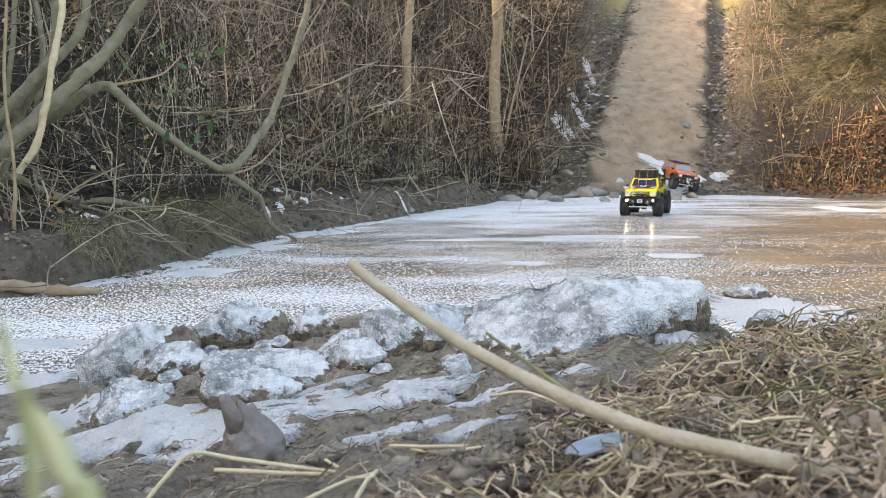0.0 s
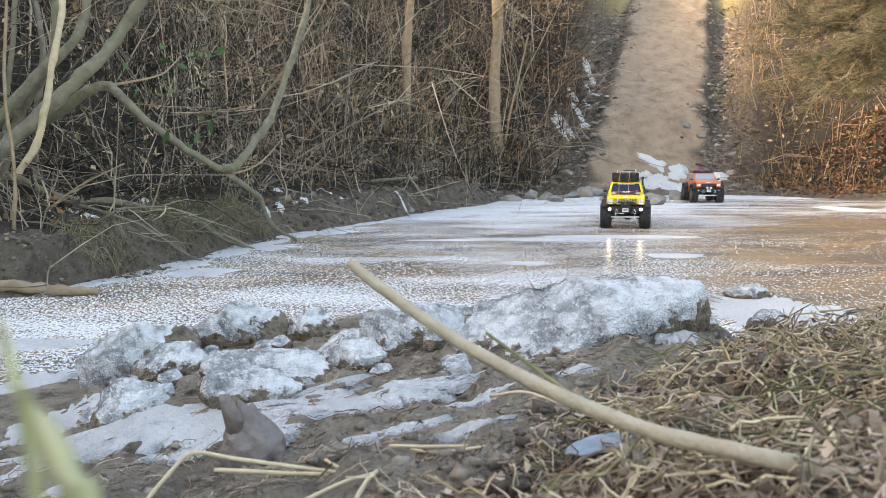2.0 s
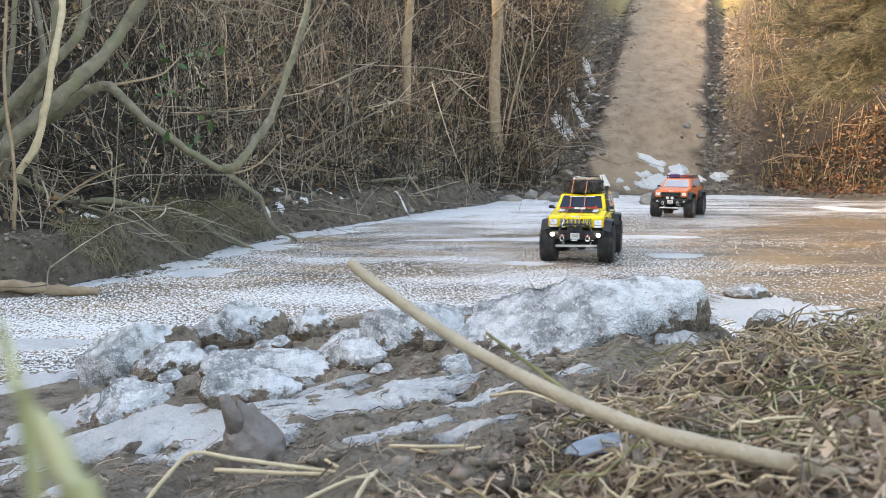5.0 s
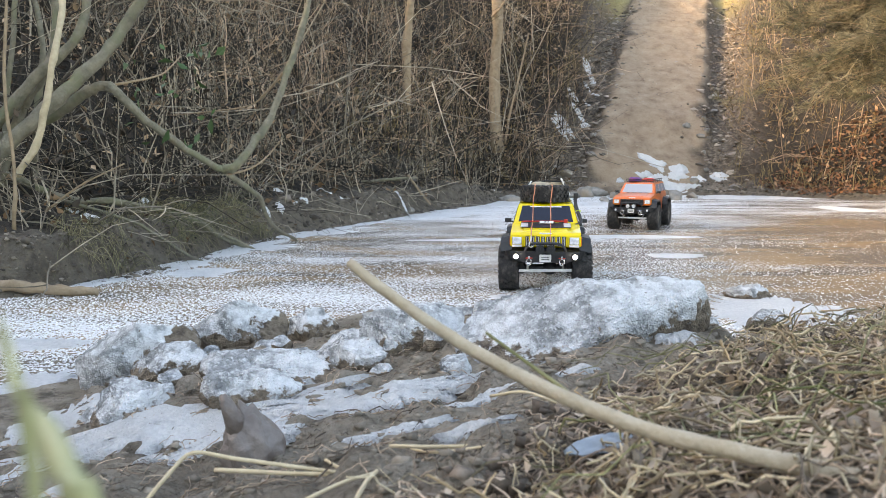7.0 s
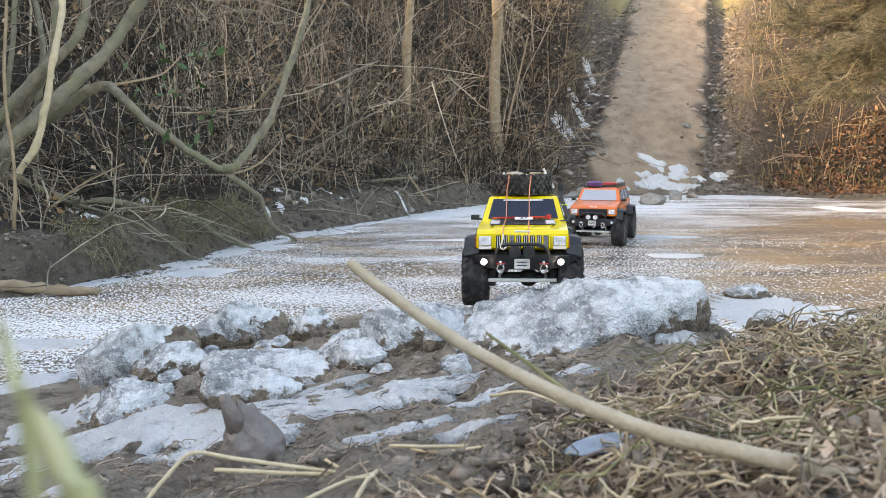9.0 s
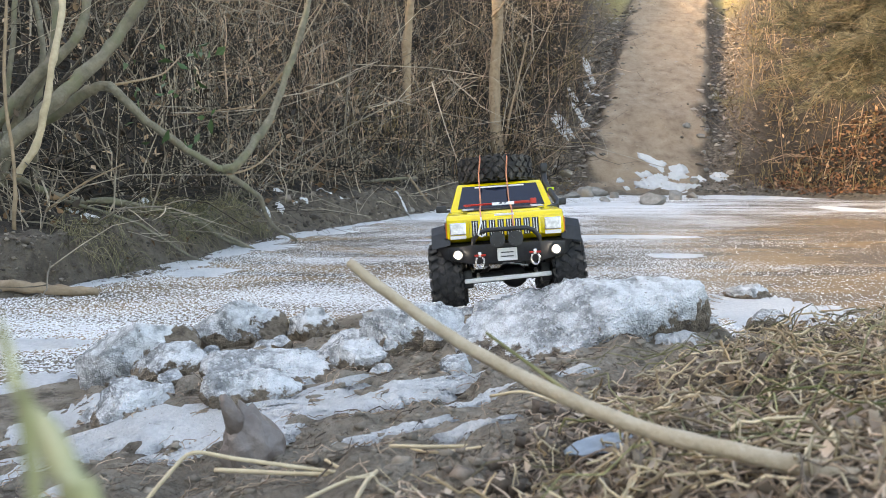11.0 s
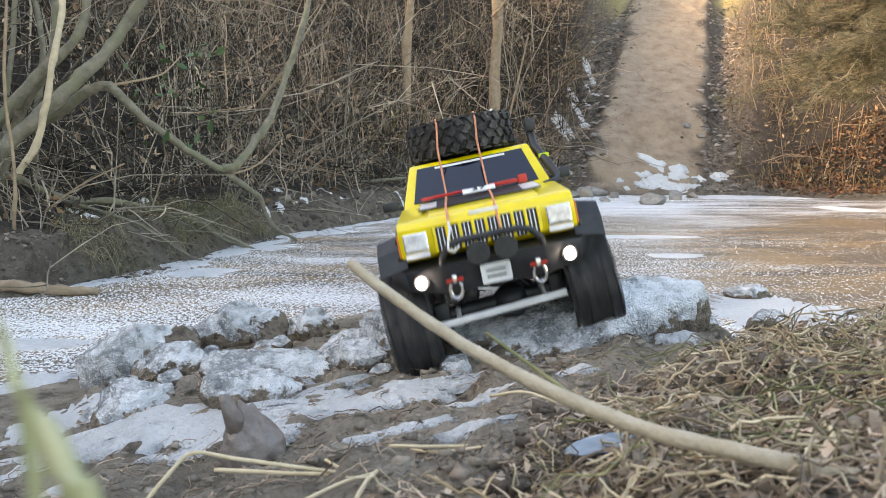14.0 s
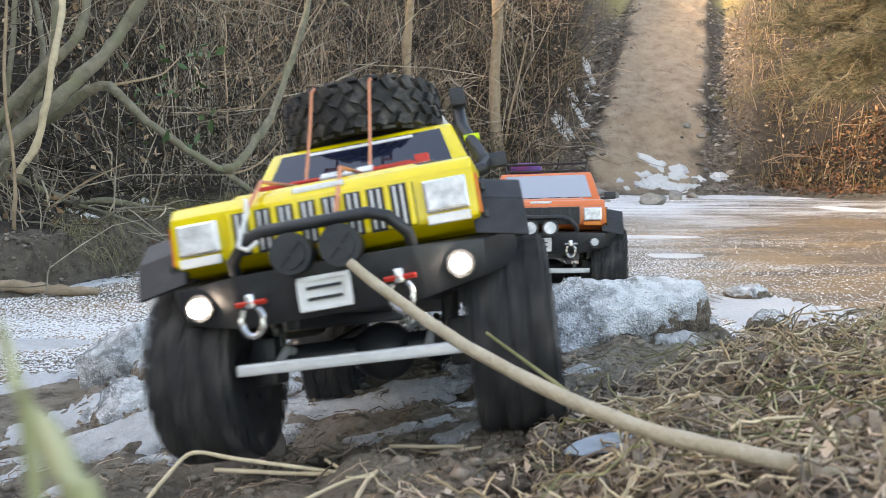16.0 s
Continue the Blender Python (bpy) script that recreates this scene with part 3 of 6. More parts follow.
    box(bm, (0, -0.2370, 0.0930), (0.026, 0.003, 0.014))
    part("fairlead", bm, WHITE, bumper, "white fairlead plate with black bars")
    bm = bmesh.new()
    for z in (0.0935, 0.0875):
        box(bm, (0, -0.2392, z + 0.0025), (0.019, 0.002, 0.0016))
    part("fairlead_slot", bm, BLACK, bumper)
    # skid bar, chassis, axles, links
    for s in (-1, 1):
        bm = bmesh.new()
        box(bm, (s * 0.032, 0, 0.083), (0.009, 0.40, 0.014), 0.002)
        part("chassis_rail", bm, BLACK, car)
        for y0 in (-0.157, 0.157):
            bm = bmesh.new()
            tube(bm, [(s * 0.045, y0, 0.055), (s * 0.026, y0 * 0.25, 0.072)], 0.0032, 8)
            part("link", bm, BLACK, car)
    bm = bmesh.new()
    box(bm, (0, 0, 0.096), (0.145, 0.39, 0.022), 0.004)
    part("interior_tray", bm, BLACK, car)
    axles = []
    for y in (-0.157, 0.157):
        bm = bmesh.new()
        tube(bm, [(-0.085, y, 0.06), (0.085, y, 0.06)], 0.0085, 12)
        bmesh.ops.create_icosphere(bm, subdivisions=2, radius=0.019, matrix=Matrix.Translation((0.012, y, 0.058)) @ Matrix.Diagonal((1.1, 0.9, 1.0, 1)))
        for s in (-1, 1):
            box(bm, (s * 0.062, y, 0.06), (0.016, 0.026, 0.030), 0.003)
        bmesh.ops.translate(bm, vec=(0, -y, -0.06), verts=bm.verts)
        axle = part("axle", bm, BLACK, car, smooth_deg=45)
        axle.location = (0, y, 0.06)
        axles.append(axle)
    bm = bmesh.new()
    box(bm, (0, -0.046, -0.0025), (0.134, 0.008, 0.0072), 0.002)
    part("skid_bar", bm, ALU, axles[0], "bare metal skid bar")
    for s in (-1, 1):
        bm = bmesh.new()
        tube(bm, [(s * 0.045, -0.038, -0.001), (s * 0.045, -0.02, 0.006), (s * 0.045, 0.0, 0.004)], 0.0028, 8)
        part("skid_bracket", bm, ALU, axles[0])
    # wheels
    tyre_me = None
    wheels = []
    for x, y in WHEELS:
        if tyre_me is None:
            w = part("wheel", rim_bm(), BLACK if spare else STEEL, car, smooth_deg=40)
            ty = part("tyre", tyre_mesh(), RUBBER, w, "chunky black rubber tyre with tread blocks", smooth_deg=35)
            rim_me, tyre_me = w.data, ty.data
        else:
            w = new("wheel", rim_me)
            w.parent = car
            ty = new("tyre", tyre_me)
            ty.parent = w
            ty["label"] = "chunky black rubber tyre with tread blocks"
        w.location = (x, y, 0.06)
        wheels.append(w)
    # rear: bumper and lamps
    bm = bmesh.new()
    box(bm, (0, 0.226, 0.096), (0.165, 0.016, 0.024), 0.003)
    part("rear_bumper", bm, BLACK, car)
    for s in (-1, 1):
        bm = bmesh.new()
        box(bm, (s * 0.076, 0.2235, 0.140), (0.016, 0.004, 0.030), 0.001)
        part("tail_lamp", bm, RED, car)
    # roof rack
    bm = bmesh.new()
    for y in (-0.02, 0.04, 0.10, 0.16, 0.20):
        tube(bm, [(-0.062, y, 0.2255), (0.062, y, 0.2255)], 0.002, 6)
    for s in (-1, 1):
        tube(bm, [(s * 0.062, -0.03, 0.2255), (s * 0.062, 0.205, 0.2255)], 0.0025, 6)
        if not spare:
            tube(bm, [(s * 0.066, -0.03, 0.236), (s * 0.066, 0.205, 0.236)], 0.0022, 6)
            for y in (-0.03, 0.03, 0.09, 0.15, 0.205):
                tube(bm, [(s * 0.063, y, 0.212), (s * 0.066, y, 0.236)], 0.0018, 6)
    if not spare:
        tube(bm, [(-0.066, -0.03, 0.236), (0.066, -0.03, 0.236)], 0.0022, 6)
    rack = part("roof_rack", bm, BLACK, car, smooth_deg=50)
    return car, wheels, axles


def soft_bag(name, c, s, material, parent, seed, label=""):
    bm = bmesh.new()
    bmesh.ops.create_icosphere(bm, subdivisions=3, radius=1.0)
    for v in bm.verts:
        k = 1 + 0.16 * noise.noise(v.co * 1.7 + Vector((seed, 0, 0)))
        q = Vector([math.copysign(abs(t) ** 0.6, t) for t in v.co]) * k
        v.co = Vector(c) + Vector((q.x * s[0], q.y * s[1], q.z * s[2]))
    return part(name, bm, material, parent, label, 60)


yellow, yellow_wheels, yellow_axles = crawler("yellow_crawler", YELLOW, "yellow toy off-road car with lit fog lamps and loaded roof", GLASS_DARK, True, True)
# load on the yellow car: spare wheel flat on the roof, boards, canvas bag, rope, cords
bm = tyre_mesh()
bmesh.ops.transform(bm, matrix=Matrix.Translation((-0.004, 0.006, 0.2440)) @ Matrix.Rotation(radians(90), 4, "Y") @ Matrix.Diagonal((0.86, 1.12, 1.12, 1)), verts=bm.verts)
spare_t = part("spare_tyre", bm, RUBBER, yellow, "spare tyre tied flat on the roof", 35)
bm = rim_bm()
bmesh.ops.transform(bm, matrix=Matrix.Translation((-0.004, 0.006, 0.2440)) @ Matrix.Rotation(radians(90), 4, "Y") @ Matrix.Diagonal((0.9, 1, 1, 1)), verts=bm.verts)
part("spare_rim", bm, BLACK, spare_t, smooth_deg=40)
for s in (-1, 1):
    bm = bmesh.new()
    tilt = Matrix.Rotation(radians(-8 * s), 3, "Y")
    for i in range(7):
        for j in range(3):
            box(bm, (s * 0.062, 0.070 + i * 0.021, 0.2295 + j * 0.0135), (0.0035, 0.014, 0.0040), 0)
    for j in range(4):
        box(bm, (s * 0.062, 0.133, 0.2230 + j * 0.0135), (0.0050, 0.150, 0.0095), 0.001)
    for i in range(8):
        box(bm, (s * 0.062, 0.0595 + i * 0.021, 0.2430), (0.0050, 0.0075, 0.0480), 0.001)
    lean = Matrix.Translation((s * 0.056, 0.155, 0.258 if s > 0 else 0.250)) @ Matrix.Rotation(radians(-28 * s), 4, "Y") @ Matrix.Translation((-s * 0.062, -0.133, -0.243))
    bmesh.ops.transform(bm, matrix=lean, verts=bm.verts)
    part("traction_board", bm, WHITE, yellow, "white perforated traction board")
soft_bag("canvas_bag", (-0.024, 0.105, 0.248), (0.026, 0.030, 0.026), CANVAS, yellow, 3, "beige canvas bag")
soft_bag("canvas_bag", (0.004, 0.150, 0.244), (0.034, 0.030, 0.026), CANVAS, yellow, 5, "beige canvas bag")
bm = bmesh.new()
for k in range(4):
    tube(bm, [(0.026 + (0.018 - 0.002 * k) * math.cos(a), 0.105 + (0.018 - 0.002 * k) * math.sin(a), 0.258 + 0.004 * k) for a in (2 * math.pi * i / 18 for i in range(19))], 0.0028, 6)
part("rope_coil", bm, CANVAS, yellow, "coiled beige rope", 50)
bm = bmesh.new()
tube(bm, [(-0.060, 0.065, 0.255), (-0.05, 0.085, 0.270), (0, 0.105, 0.276), (0.05, 0.085, 0.274), (0.060, 0.06, 0.255)], 0.0022, 6)
part("elastic_cord", bm, BLACK, yellow, smooth_deg=50)
for x0, x1, x2 in ((-0.030, -0.034, -0.036), (0.016, 0.013, 0.012)):
    bm = bmesh.new()
    tube(bm, [(x0, 0.075, 0.262), (x0, 0.06, 0.2680), (x0, -0.045, 0.2680), (x0, -0.063, 0.258), (x1, -0.067, 0.232), (x1, -0.110, 0.1765), (x2, -0.206, 0.1650), (x2, -0.236, 0.134 if x2 > 0 else 0.146)], 0.0013, 6)
    part("tie_cord", bm, STRAP, yellow, "orange elastic tie cord", 50)
bm = bmesh.new()
tube(bm, [(-0.036, -0.238, 0.150), (-0.036, -0.240, 0.142), (-0.040, -0.243, 0.130), (-0.041, -0.246, 0.124), (-0.036, -0.247, 0.121), (-0.030, -0.246, 0.125)], 0.0013, 6)
part("cord_hook", bm, WHITE, yellow, "white wire cord hook", 50)
bm = bmesh.new()
tube(bm, [(0.0765, -0.104, 0.165), (0.092, -0.102, 0.168), (0.093, -0.092, 0.176), (0.080, -0.042, 0.214), (0.079, -0.032, 0.232)], 0.0050, 8)
box(bm, (0.080, -0.034, 0.240), (0.012, 0.015, 0.015), 0.002)
part("snorkel", bm, BLACK, yellow, "black air intake tube", 45)
bm = bmesh.new()
box(bm, (0.0865, -0.062, 0.200), (0.012, 0.008, 0.005), 0.001)
part("snorkel_clip", bm, mat("lime_clip", (0.6, 0.8, 0.02), 0.5), yellow)
bm = bmesh.new()
box(bm, (0.0, -0.142, 0.1686), (0.130, 0.066, 0.0008), 0, Matrix.Rotation(radians(6.5), 3, "X"))
part("bonnet_sticker", bm, BLACK, yellow, "black bonnet sticker")
for x in (-0.055, 0.055):
    bm = bmesh.new()
    box(bm, (x, -0.146, 0.1688), (0.018, 0.046, 0.0010), 0, Matrix.Rotation(radians(6.5), 3, "X"))
    part("bonnet_patch", bm, ALU, yellow, "worn silver sticker")
bm = bmesh.new()
tube(bm, [(-0.062, -0.128, 0.1765), (0.050, -0.120, 0.1770)], 0.0018, 6)
box(bm, (0.052, -0.119, 0.1780), (0.010, 0.008, 0.009), 0.001)
box(bm, (0.030, -0.121, 0.1772), (0.030, 0.004, 0.0045), 0.001)
box(bm, (-0.056, -0.128, 0.1760), (0.010, 0.010, 0.003), 0.001)
part("lifting_jack", bm, RED, yellow, "red lifting jack across the bonnet", 45)
bm = bmesh.new()
plate_turn = Matrix.Rotation(radians(28), 3, "X")
box(bm, (0.002, -0.138, 0.1755), (0.036, 0.010, 0.0016), 0.0005, plate_turn)
plate = part("number_plate", bm, WHITE, yellow, "white plate with the number 37")
txt = bpy.data.curves.new("digits", "FONT")
txt.body, txt.size, txt.align_x, txt.align_y, txt.extrude = "37", 0.0125, "CENTER", "CENTER", 0.0003
tob = new("digits", txt)
dg = bpy.context.evaluated_depsgraph_get()
tme = bpy.data.meshes.new_from_object(tob.evaluated_get(dg))
bpy.data.objects.remove(tob)
tme.materials.clear()
tme.materials.append(BLACK)
digits = new("digits", tme)
digits.parent = plate
digits.matrix_basis = Matrix.Translation((0.002, -0.1384, 0.1768)) @ plate_turn.to_4x4() @ Matrix.Diagonal((1.25, 0.75, 1, 1))
for x in (-0.025, 0.03):
    bm = bmesh.new()
    tube(bm, [(x, -0.0935, 0.1725), (x + 0.022, -0.090, 0.1755), (x - 0.014, -0.0885, 0.1765)], 0.0012, 5)
    part("wiper", bm, BLACK, yellow)

orange, orange_wheels, orange_axles = crawler("orange_crawler", ORANGE, "orange toy off-road car with roof rack and blue bag", GLASS_PALE, False, False)
soft_bag("bag", (-0.036, 0.03, 0.232), (0.028, 0.050, 0.013), BLUEBAG, orange, 9, "blue and purple bag on the rack")
soft_bag("bag", (0.012, 0.14, 0.228), (0.030, 0.030, 0.010), RED, orange, 11, "small red bag")
bm = bmesh.new()
for s in (-1, 1):
    box(bm, (s * 0.0872, -0.05, 0.150), (0.001, 0.22, 0.004), 0)
part("side_stripe", bm, WHITE, orange, "white side stripe")


# ---- builders for natural things ----
def bmesh_object(name, bm, material, label, category, group="", kind=""):
    me = bpy.data.meshes.new(name)
    for f in bm.faces:
        f.smooth = True
    bm.to_mesh(me)
    bm.free()
    me.materials.append(material)
    return tagged(new(name, me), label, category, group, kind)


def spline(pts, n):
    """Points on a smooth curve through pts."""
    p = np.asarray(pts, float)
    p = np.vstack([2 * p[0] - p[1], p, 2 * p[-1] - p[-2]])
    out = []
    for i in range(1, len(p) - 2):
        for k in range(n):
            t = k / n
            out.append(0.5 * ((2 * p[i]) + (p[i + 1] - p[i - 1]) * t + (2 * p[i - 1] - 5 * p[i] + 4 * p[i + 1] - p[i + 2]) * t * t + (3 * p[i] - p[i - 1] - 3 * p[i + 1] + p[i + 2]) * t ** 3))
    out.append(p[-2])
    return out


REED = mat("reed", (0.44, 0.36, 0.255), 0.75, rgb2=(0.54, 0.46, 0.35), scale=90, bump=0.3, bscale=300)
PALEBLADE = mat("pale_blade", (0.40, 0.42, 0.22), 0.6, rgb2=(0.50, 0.50, 0.32), scale=60)
LOOKS = {
    "bent_branch": (BARK, "long grey-green bent branch reaching down to the ice", "branch"),
    "forked_branch": (BARK, "grey-green forked branch curving up from a bough", "branch"),
    "leaning_trunk": (BARK, "leaning grey-green willow trunk on the bank", "tree trunk"),
    "split_stem": (PALEWOOD, "split stem with pale bare wood", "branch"),
    "twig": (BROWNBARK, "thin dry brown twig", "twig"),
    "fallen_branch": (BARK, "fallen grey branch lying on the bank", "branch"),
    "sapling": (BROWNBARK, "slim brown sapling trunk on the slope", "tree"),
    "dry_reed": (REED, "thick pale dry reed stem leaning over the mud", "reed"),
    "green_stem": (GREENGRASS, "thin green-yellow grass stem", "stem"),
    "straw": (STRAWM, "pale dry straw stem on the mud", "straw"),
    "grass_blade": (PALEBLADE, "pale green grass blade standing close up", "grass"),
}


def branch(name, pts, r0, r1):
    """A knotty round stem along a smooth curve."""
    line = spline(pts, 5)
    rng = np.random.RandomState(len(bpy.data.objects))
    bm = bmesh.new()
    rings, sides = [], 9
    for i, p in enumerate(line):
        d = Vector(line[min(i + 1, len(line) - 1)]) - Vector(line[max(i - 1, 0)])
        d.normalize()
        u = d.cross(Vector((0.2, 0.9, 0.3))).normalized()
        v = d.cross(u)
        k = r0 + (r1 - r0) * i / (len(line) - 1)
        k *= 1 + (0.02 if r0 < 0.005 else 0.07) * rng.randn()
        c = Vector(p) + Vector(rng.randn(3)) * k * (0.03 if r0 < 0.005 else 0.12)
        rings.append([bm.verts.new(c + k * (1 + (0.02 if r0 < 0.005 else 0.06) * rng.randn()) * (math.cos(a) * u + math.sin(a) * v)) for a in (2 * math.pi * j / sides for j in range(sides))])
    for a, b in zip(rings, rings[1:]):
        for j in range(sides):
            bm.faces.new((a[j], a[(j + 1) % sides], b[(j + 1) % sides], b[j]))
    bm.faces.new(rings[0][::-1]), bm.faces.new(rings[-1])
    m, label, cat = LOOKS[name]
    return bmesh_object(name, bm, m, label, cat)


straw = branch


def blade(name, pts, r0, r1):
    """A flat tapering leaf blade with a fold."""
    line = [Vector(p) for p in spline(pts, 6)]
    bm = bmesh.new()
    rows = []
    for i, p in enumerate(line):
        k = r0 + (r1 - r0) * i / (len(line) - 1)
        k *= 0.15 + 0.85 * min(1, i / 4)
        rows.append([bm.verts.new(p + Vector(o)) for o in ((-k, 0, 0), (0, k * 0.35, 0.0), (k, 0, 0), (0, k * 0.35 + 0.0003, 0))])
    for a, b in zip(rows, rows[1:]):
        for j in range(4):
            bm.faces.new((a[j], a[(j + 1) % 4], b[(j + 1) % 4], b[j]))
    m, label, cat = LOOKS[name]
    return bmesh_object(name, bm, m, label, cat)


def ice_block(x, y, z, w, d, h, yaw=0.0, roll=0.0, pitch=0.0, small=False):
    """A broken lump of ice with flat fracture faces, a pitted crust and its foot sunk in the mud."""
    rng = np.random.RandomState(int(1000 * abs(x) + 77 * y))
    bm = bmesh.new()
    bmesh.ops.create_icosphere(bm, subdivisions=3 if small else 6 if w > 0.1 else 5, radius=1)
    cuts = []
    for i in range(9):
        q = Vector((rng.randn(), rng.randn(), abs(rng.randn()) * 0.8)).normalized()
        cuts.append((q, rng.uniform(0.50, 0.88)))
    s = Vector(rng.uniform(-50, 50, 3))
    size = Vector((w * 0.55, d * 0.55, h * 0.68))
    k = min(1.0, w / 0.09)
    for v in bm.verts:
        n0 = v.co.copy()
        p = Vector([math.copysign(abs(t) ** 0.7, t) for t in n0])
        for q, o in cuts:
            e = p.dot(q) - o
            if e > 0:
                p = p - q * e * 0.98
        p = Vector((p.x * size.x, p.y * size.y, p.z * size.z))
        g = 0.007 * noise.noise(p * 16 + s) + 0.0025 * noise.noise(p * 50 + s) + 0.004 * abs(noise.noise(p * 75 + s)) + 0.0028 * noise.noise(p * 150 + s) + 0.0018 * noise.noise(p * 300 + s)
        v.co = p + n0 * g * k
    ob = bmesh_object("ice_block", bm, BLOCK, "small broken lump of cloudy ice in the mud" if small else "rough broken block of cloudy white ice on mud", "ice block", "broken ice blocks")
    ob.matrix_world = Matrix.Translation((x, y, z + h * 0.40)) @ Matrix.Rotation(radians(yaw), 4, "Z") @ Matrix.Rotation(radians(roll), 4, "Y") @ Matrix.Rotation(radians(pitch), 4, "X")
    return ob


def snow_patch(x, y, rx, ry, turn=0):
    """A thin ragged crust of snow lying on the ground or ice."""
    rng = np.random.RandomState(int(1000 * abs(x) + 331 * y))
    ca, sa = math.cos(radians(turn)), math.sin(radians(turn))
    bm = bmesh.new()
    nr, na = 12, 150
    ph = rng.uniform(0, 100)
    rings = []
    th = 0.002 + 0.002 * min(1, rx * 4) + (0.003 if y < 1.0 else 0)
    for j in range(nr + 1):
        k = (j / nr) ** 0.8
        ring = []
        for i in range(na):
            a = 2 * math.pi * i / na
            e = 0.9 + 0.30 * noise.noise(Vector((math.cos(a) * 1.3, math.sin(a) * 1.3, ph))) + 0.30 * noise.noise(Vector((math.cos(a) * 4, math.sin(a) * 4, ph + 7))) + 0.26 * noise.noise(Vector((math.cos(a) * 10, math.sin(a) * 10, ph + 9))) + 0.22 * noise.noise(Vector((math.cos(a) * 24, math.sin(a) * 24, ph + 3)))
            u, v = rx * k * e * math.cos(a), ry * k * e * math.sin(a)
            ring.append((x + u * ca - v * sa, y + u * sa + v * ca))
        rings.append(ring)
    P = np.array(rings)
    bed = sum(land(P[..., 0] + du, P[..., 1] + dv) for du, dv in ((0, 0), (0.025, 0), (-0.025, 0), (0, 0.025), (0, -0.025))) / 5 if y < 1.9 else land(P[..., 0], P[..., 1])
    z = np.maximum(bed, 0.0) * (1.0 if y > 7.3 or rx < 0.075 or y < 1.9 and float(land(x, y)) > 0.02 else 0.0)
    vs = []
    for j in range(nr + 1):
        lift = -0.004 if j == nr else (th + (0.012 if y > 7.3 else 0)) * (1 - (j / nr) ** 6)
        vs.append([bm.verts.new((P[j, i, 0], P[j, i, 1], z[j, i] + lift + (0.0012 * noise.noise(Vector((P[j, i, 0] * 70, P[j, i, 1] * 70, 0))) + 0.0012 * noise.noise(Vector((P[j, i, 0] * 190, P[j, i, 1] * 190, 3))) if j < nr else 0))) for i in range(na)])
    for a, b in zip(vs[1:], vs[2:]):
        for i in range(na):
            bm.faces.new((a[i], b[i], b[(i + 1) % na], a[(i + 1) % na]))
    bm.faces.new(vs[1])
    for v in vs[0]:
        bm.verts.remove(v)
    bmesh.ops.recalc_face_normals(bm, faces=bm.faces)
    return bmesh_object("snow_patch", bm, SNOW, "thin ragged patch of old white snow", "snow", "snow patches")


def rock_bm(r, seed, flat=0.62):
    bm = bmesh.new()
    bmesh.ops.create_icosphere(bm, subdivisions=3, radius=1)
    s = Vector((seed * 3.7, seed * 1.3, 0))
    for v in bm.verts:
        q = v.co
        k = 1 + 0.42 * noise.noise(q * 1.1 + s) + 0.20 * noise.noise(q * 2.6 + s) + 0.07 * noise.noise(q * 7 + s)
        k *= 1 - 0.18 * abs(noise.cell(q * 1.4 + s))
        p = q * k
        for i in range(7):
            d = Vector((math.sin(seed * 9 + i * 2.4), math.cos(seed * 5 + i * 1.9), 0.9 * math.sin(seed * 7 + i * 3.1))).normalized()
            e = p.dot(d) - (0.62 + 0.2 * math.sin(seed * 3 + i))
            if e > 0:
                p = p - d * e
        v.co = Vector((p.x * 1.15, p.y * 0.85, p.z * flat)) * r
    return bm


def rock(x, y, z, r):
    rng = np.random.RandomState(int(977 * abs(x) + 131 * y))
    ob = bmesh_object("stone", rock_bm(r, rng.uniform(0, 90)), STONE, "weathered grey stone lying in the stream bed", "stone", "stones by the track")
    ob.matrix_world = Matrix.Translation((x, y, z + r * 0.2)) @ Matrix.Rotation(rng.uniform(0, 6), 4, "Z")
    return ob


def stems(name, base, tip, sag, radius, material, label, category, seed, seg=4, taper=0.35, kink=0.018):
    """Many thin three-sided stems in one mesh: from base to tip, bowed by sag."""
    rng = np.random.RandomState(seed)
    n = len(base)
    t = np.linspace(0, 1, seg + 1)[None, :, None]
    pts = base[:, None] * (1 - t) + tip[:, None] * t + sag[:, None] * (4 * t * (1 - t))
    pts = pts + rng.randn(n, seg + 1, 3) * (np.linalg.norm(tip - base, axis=1)[:, None, None] * kink) * (t > 0)
    d = tip - base
    d = d / (np.linalg.norm(d, axis=1, keepdims=True) + 1e-9)
    u = np.cross(d, rng.randn(n, 3))
    u /= np.linalg.norm(u, axis=1, keepdims=True) + 1e-9
    v = np.cross(d, u)
    r = radius[:, None] * (1 - (1 - taper) * t[..., 0])
    verts = np.stack([pts + r[..., None] * (math.cos(a) * u[:, None] + math.sin(a) * v[:, None]) for a in (0, 2.094, 4.189)], 2)
    i0 = (np.arange(n)[:, None, None] * (seg + 1) + np.arange(seg)[None, :, None]) * 3
    j = np.arange(3)[None, None]
    f = np.stack([i0 + j, i0 + (j + 1) % 3, i0 + 3 + (j + 1) % 3, i0 + 3 + j], -1).reshape(-1, 4)
    me = bpy.data.meshes.new(name)
    fast_mesh(me, verts.reshape(-1, 3), f)
    me.materials.append(material)
    return tagged(new(name, me), label, category, kind="stuff")


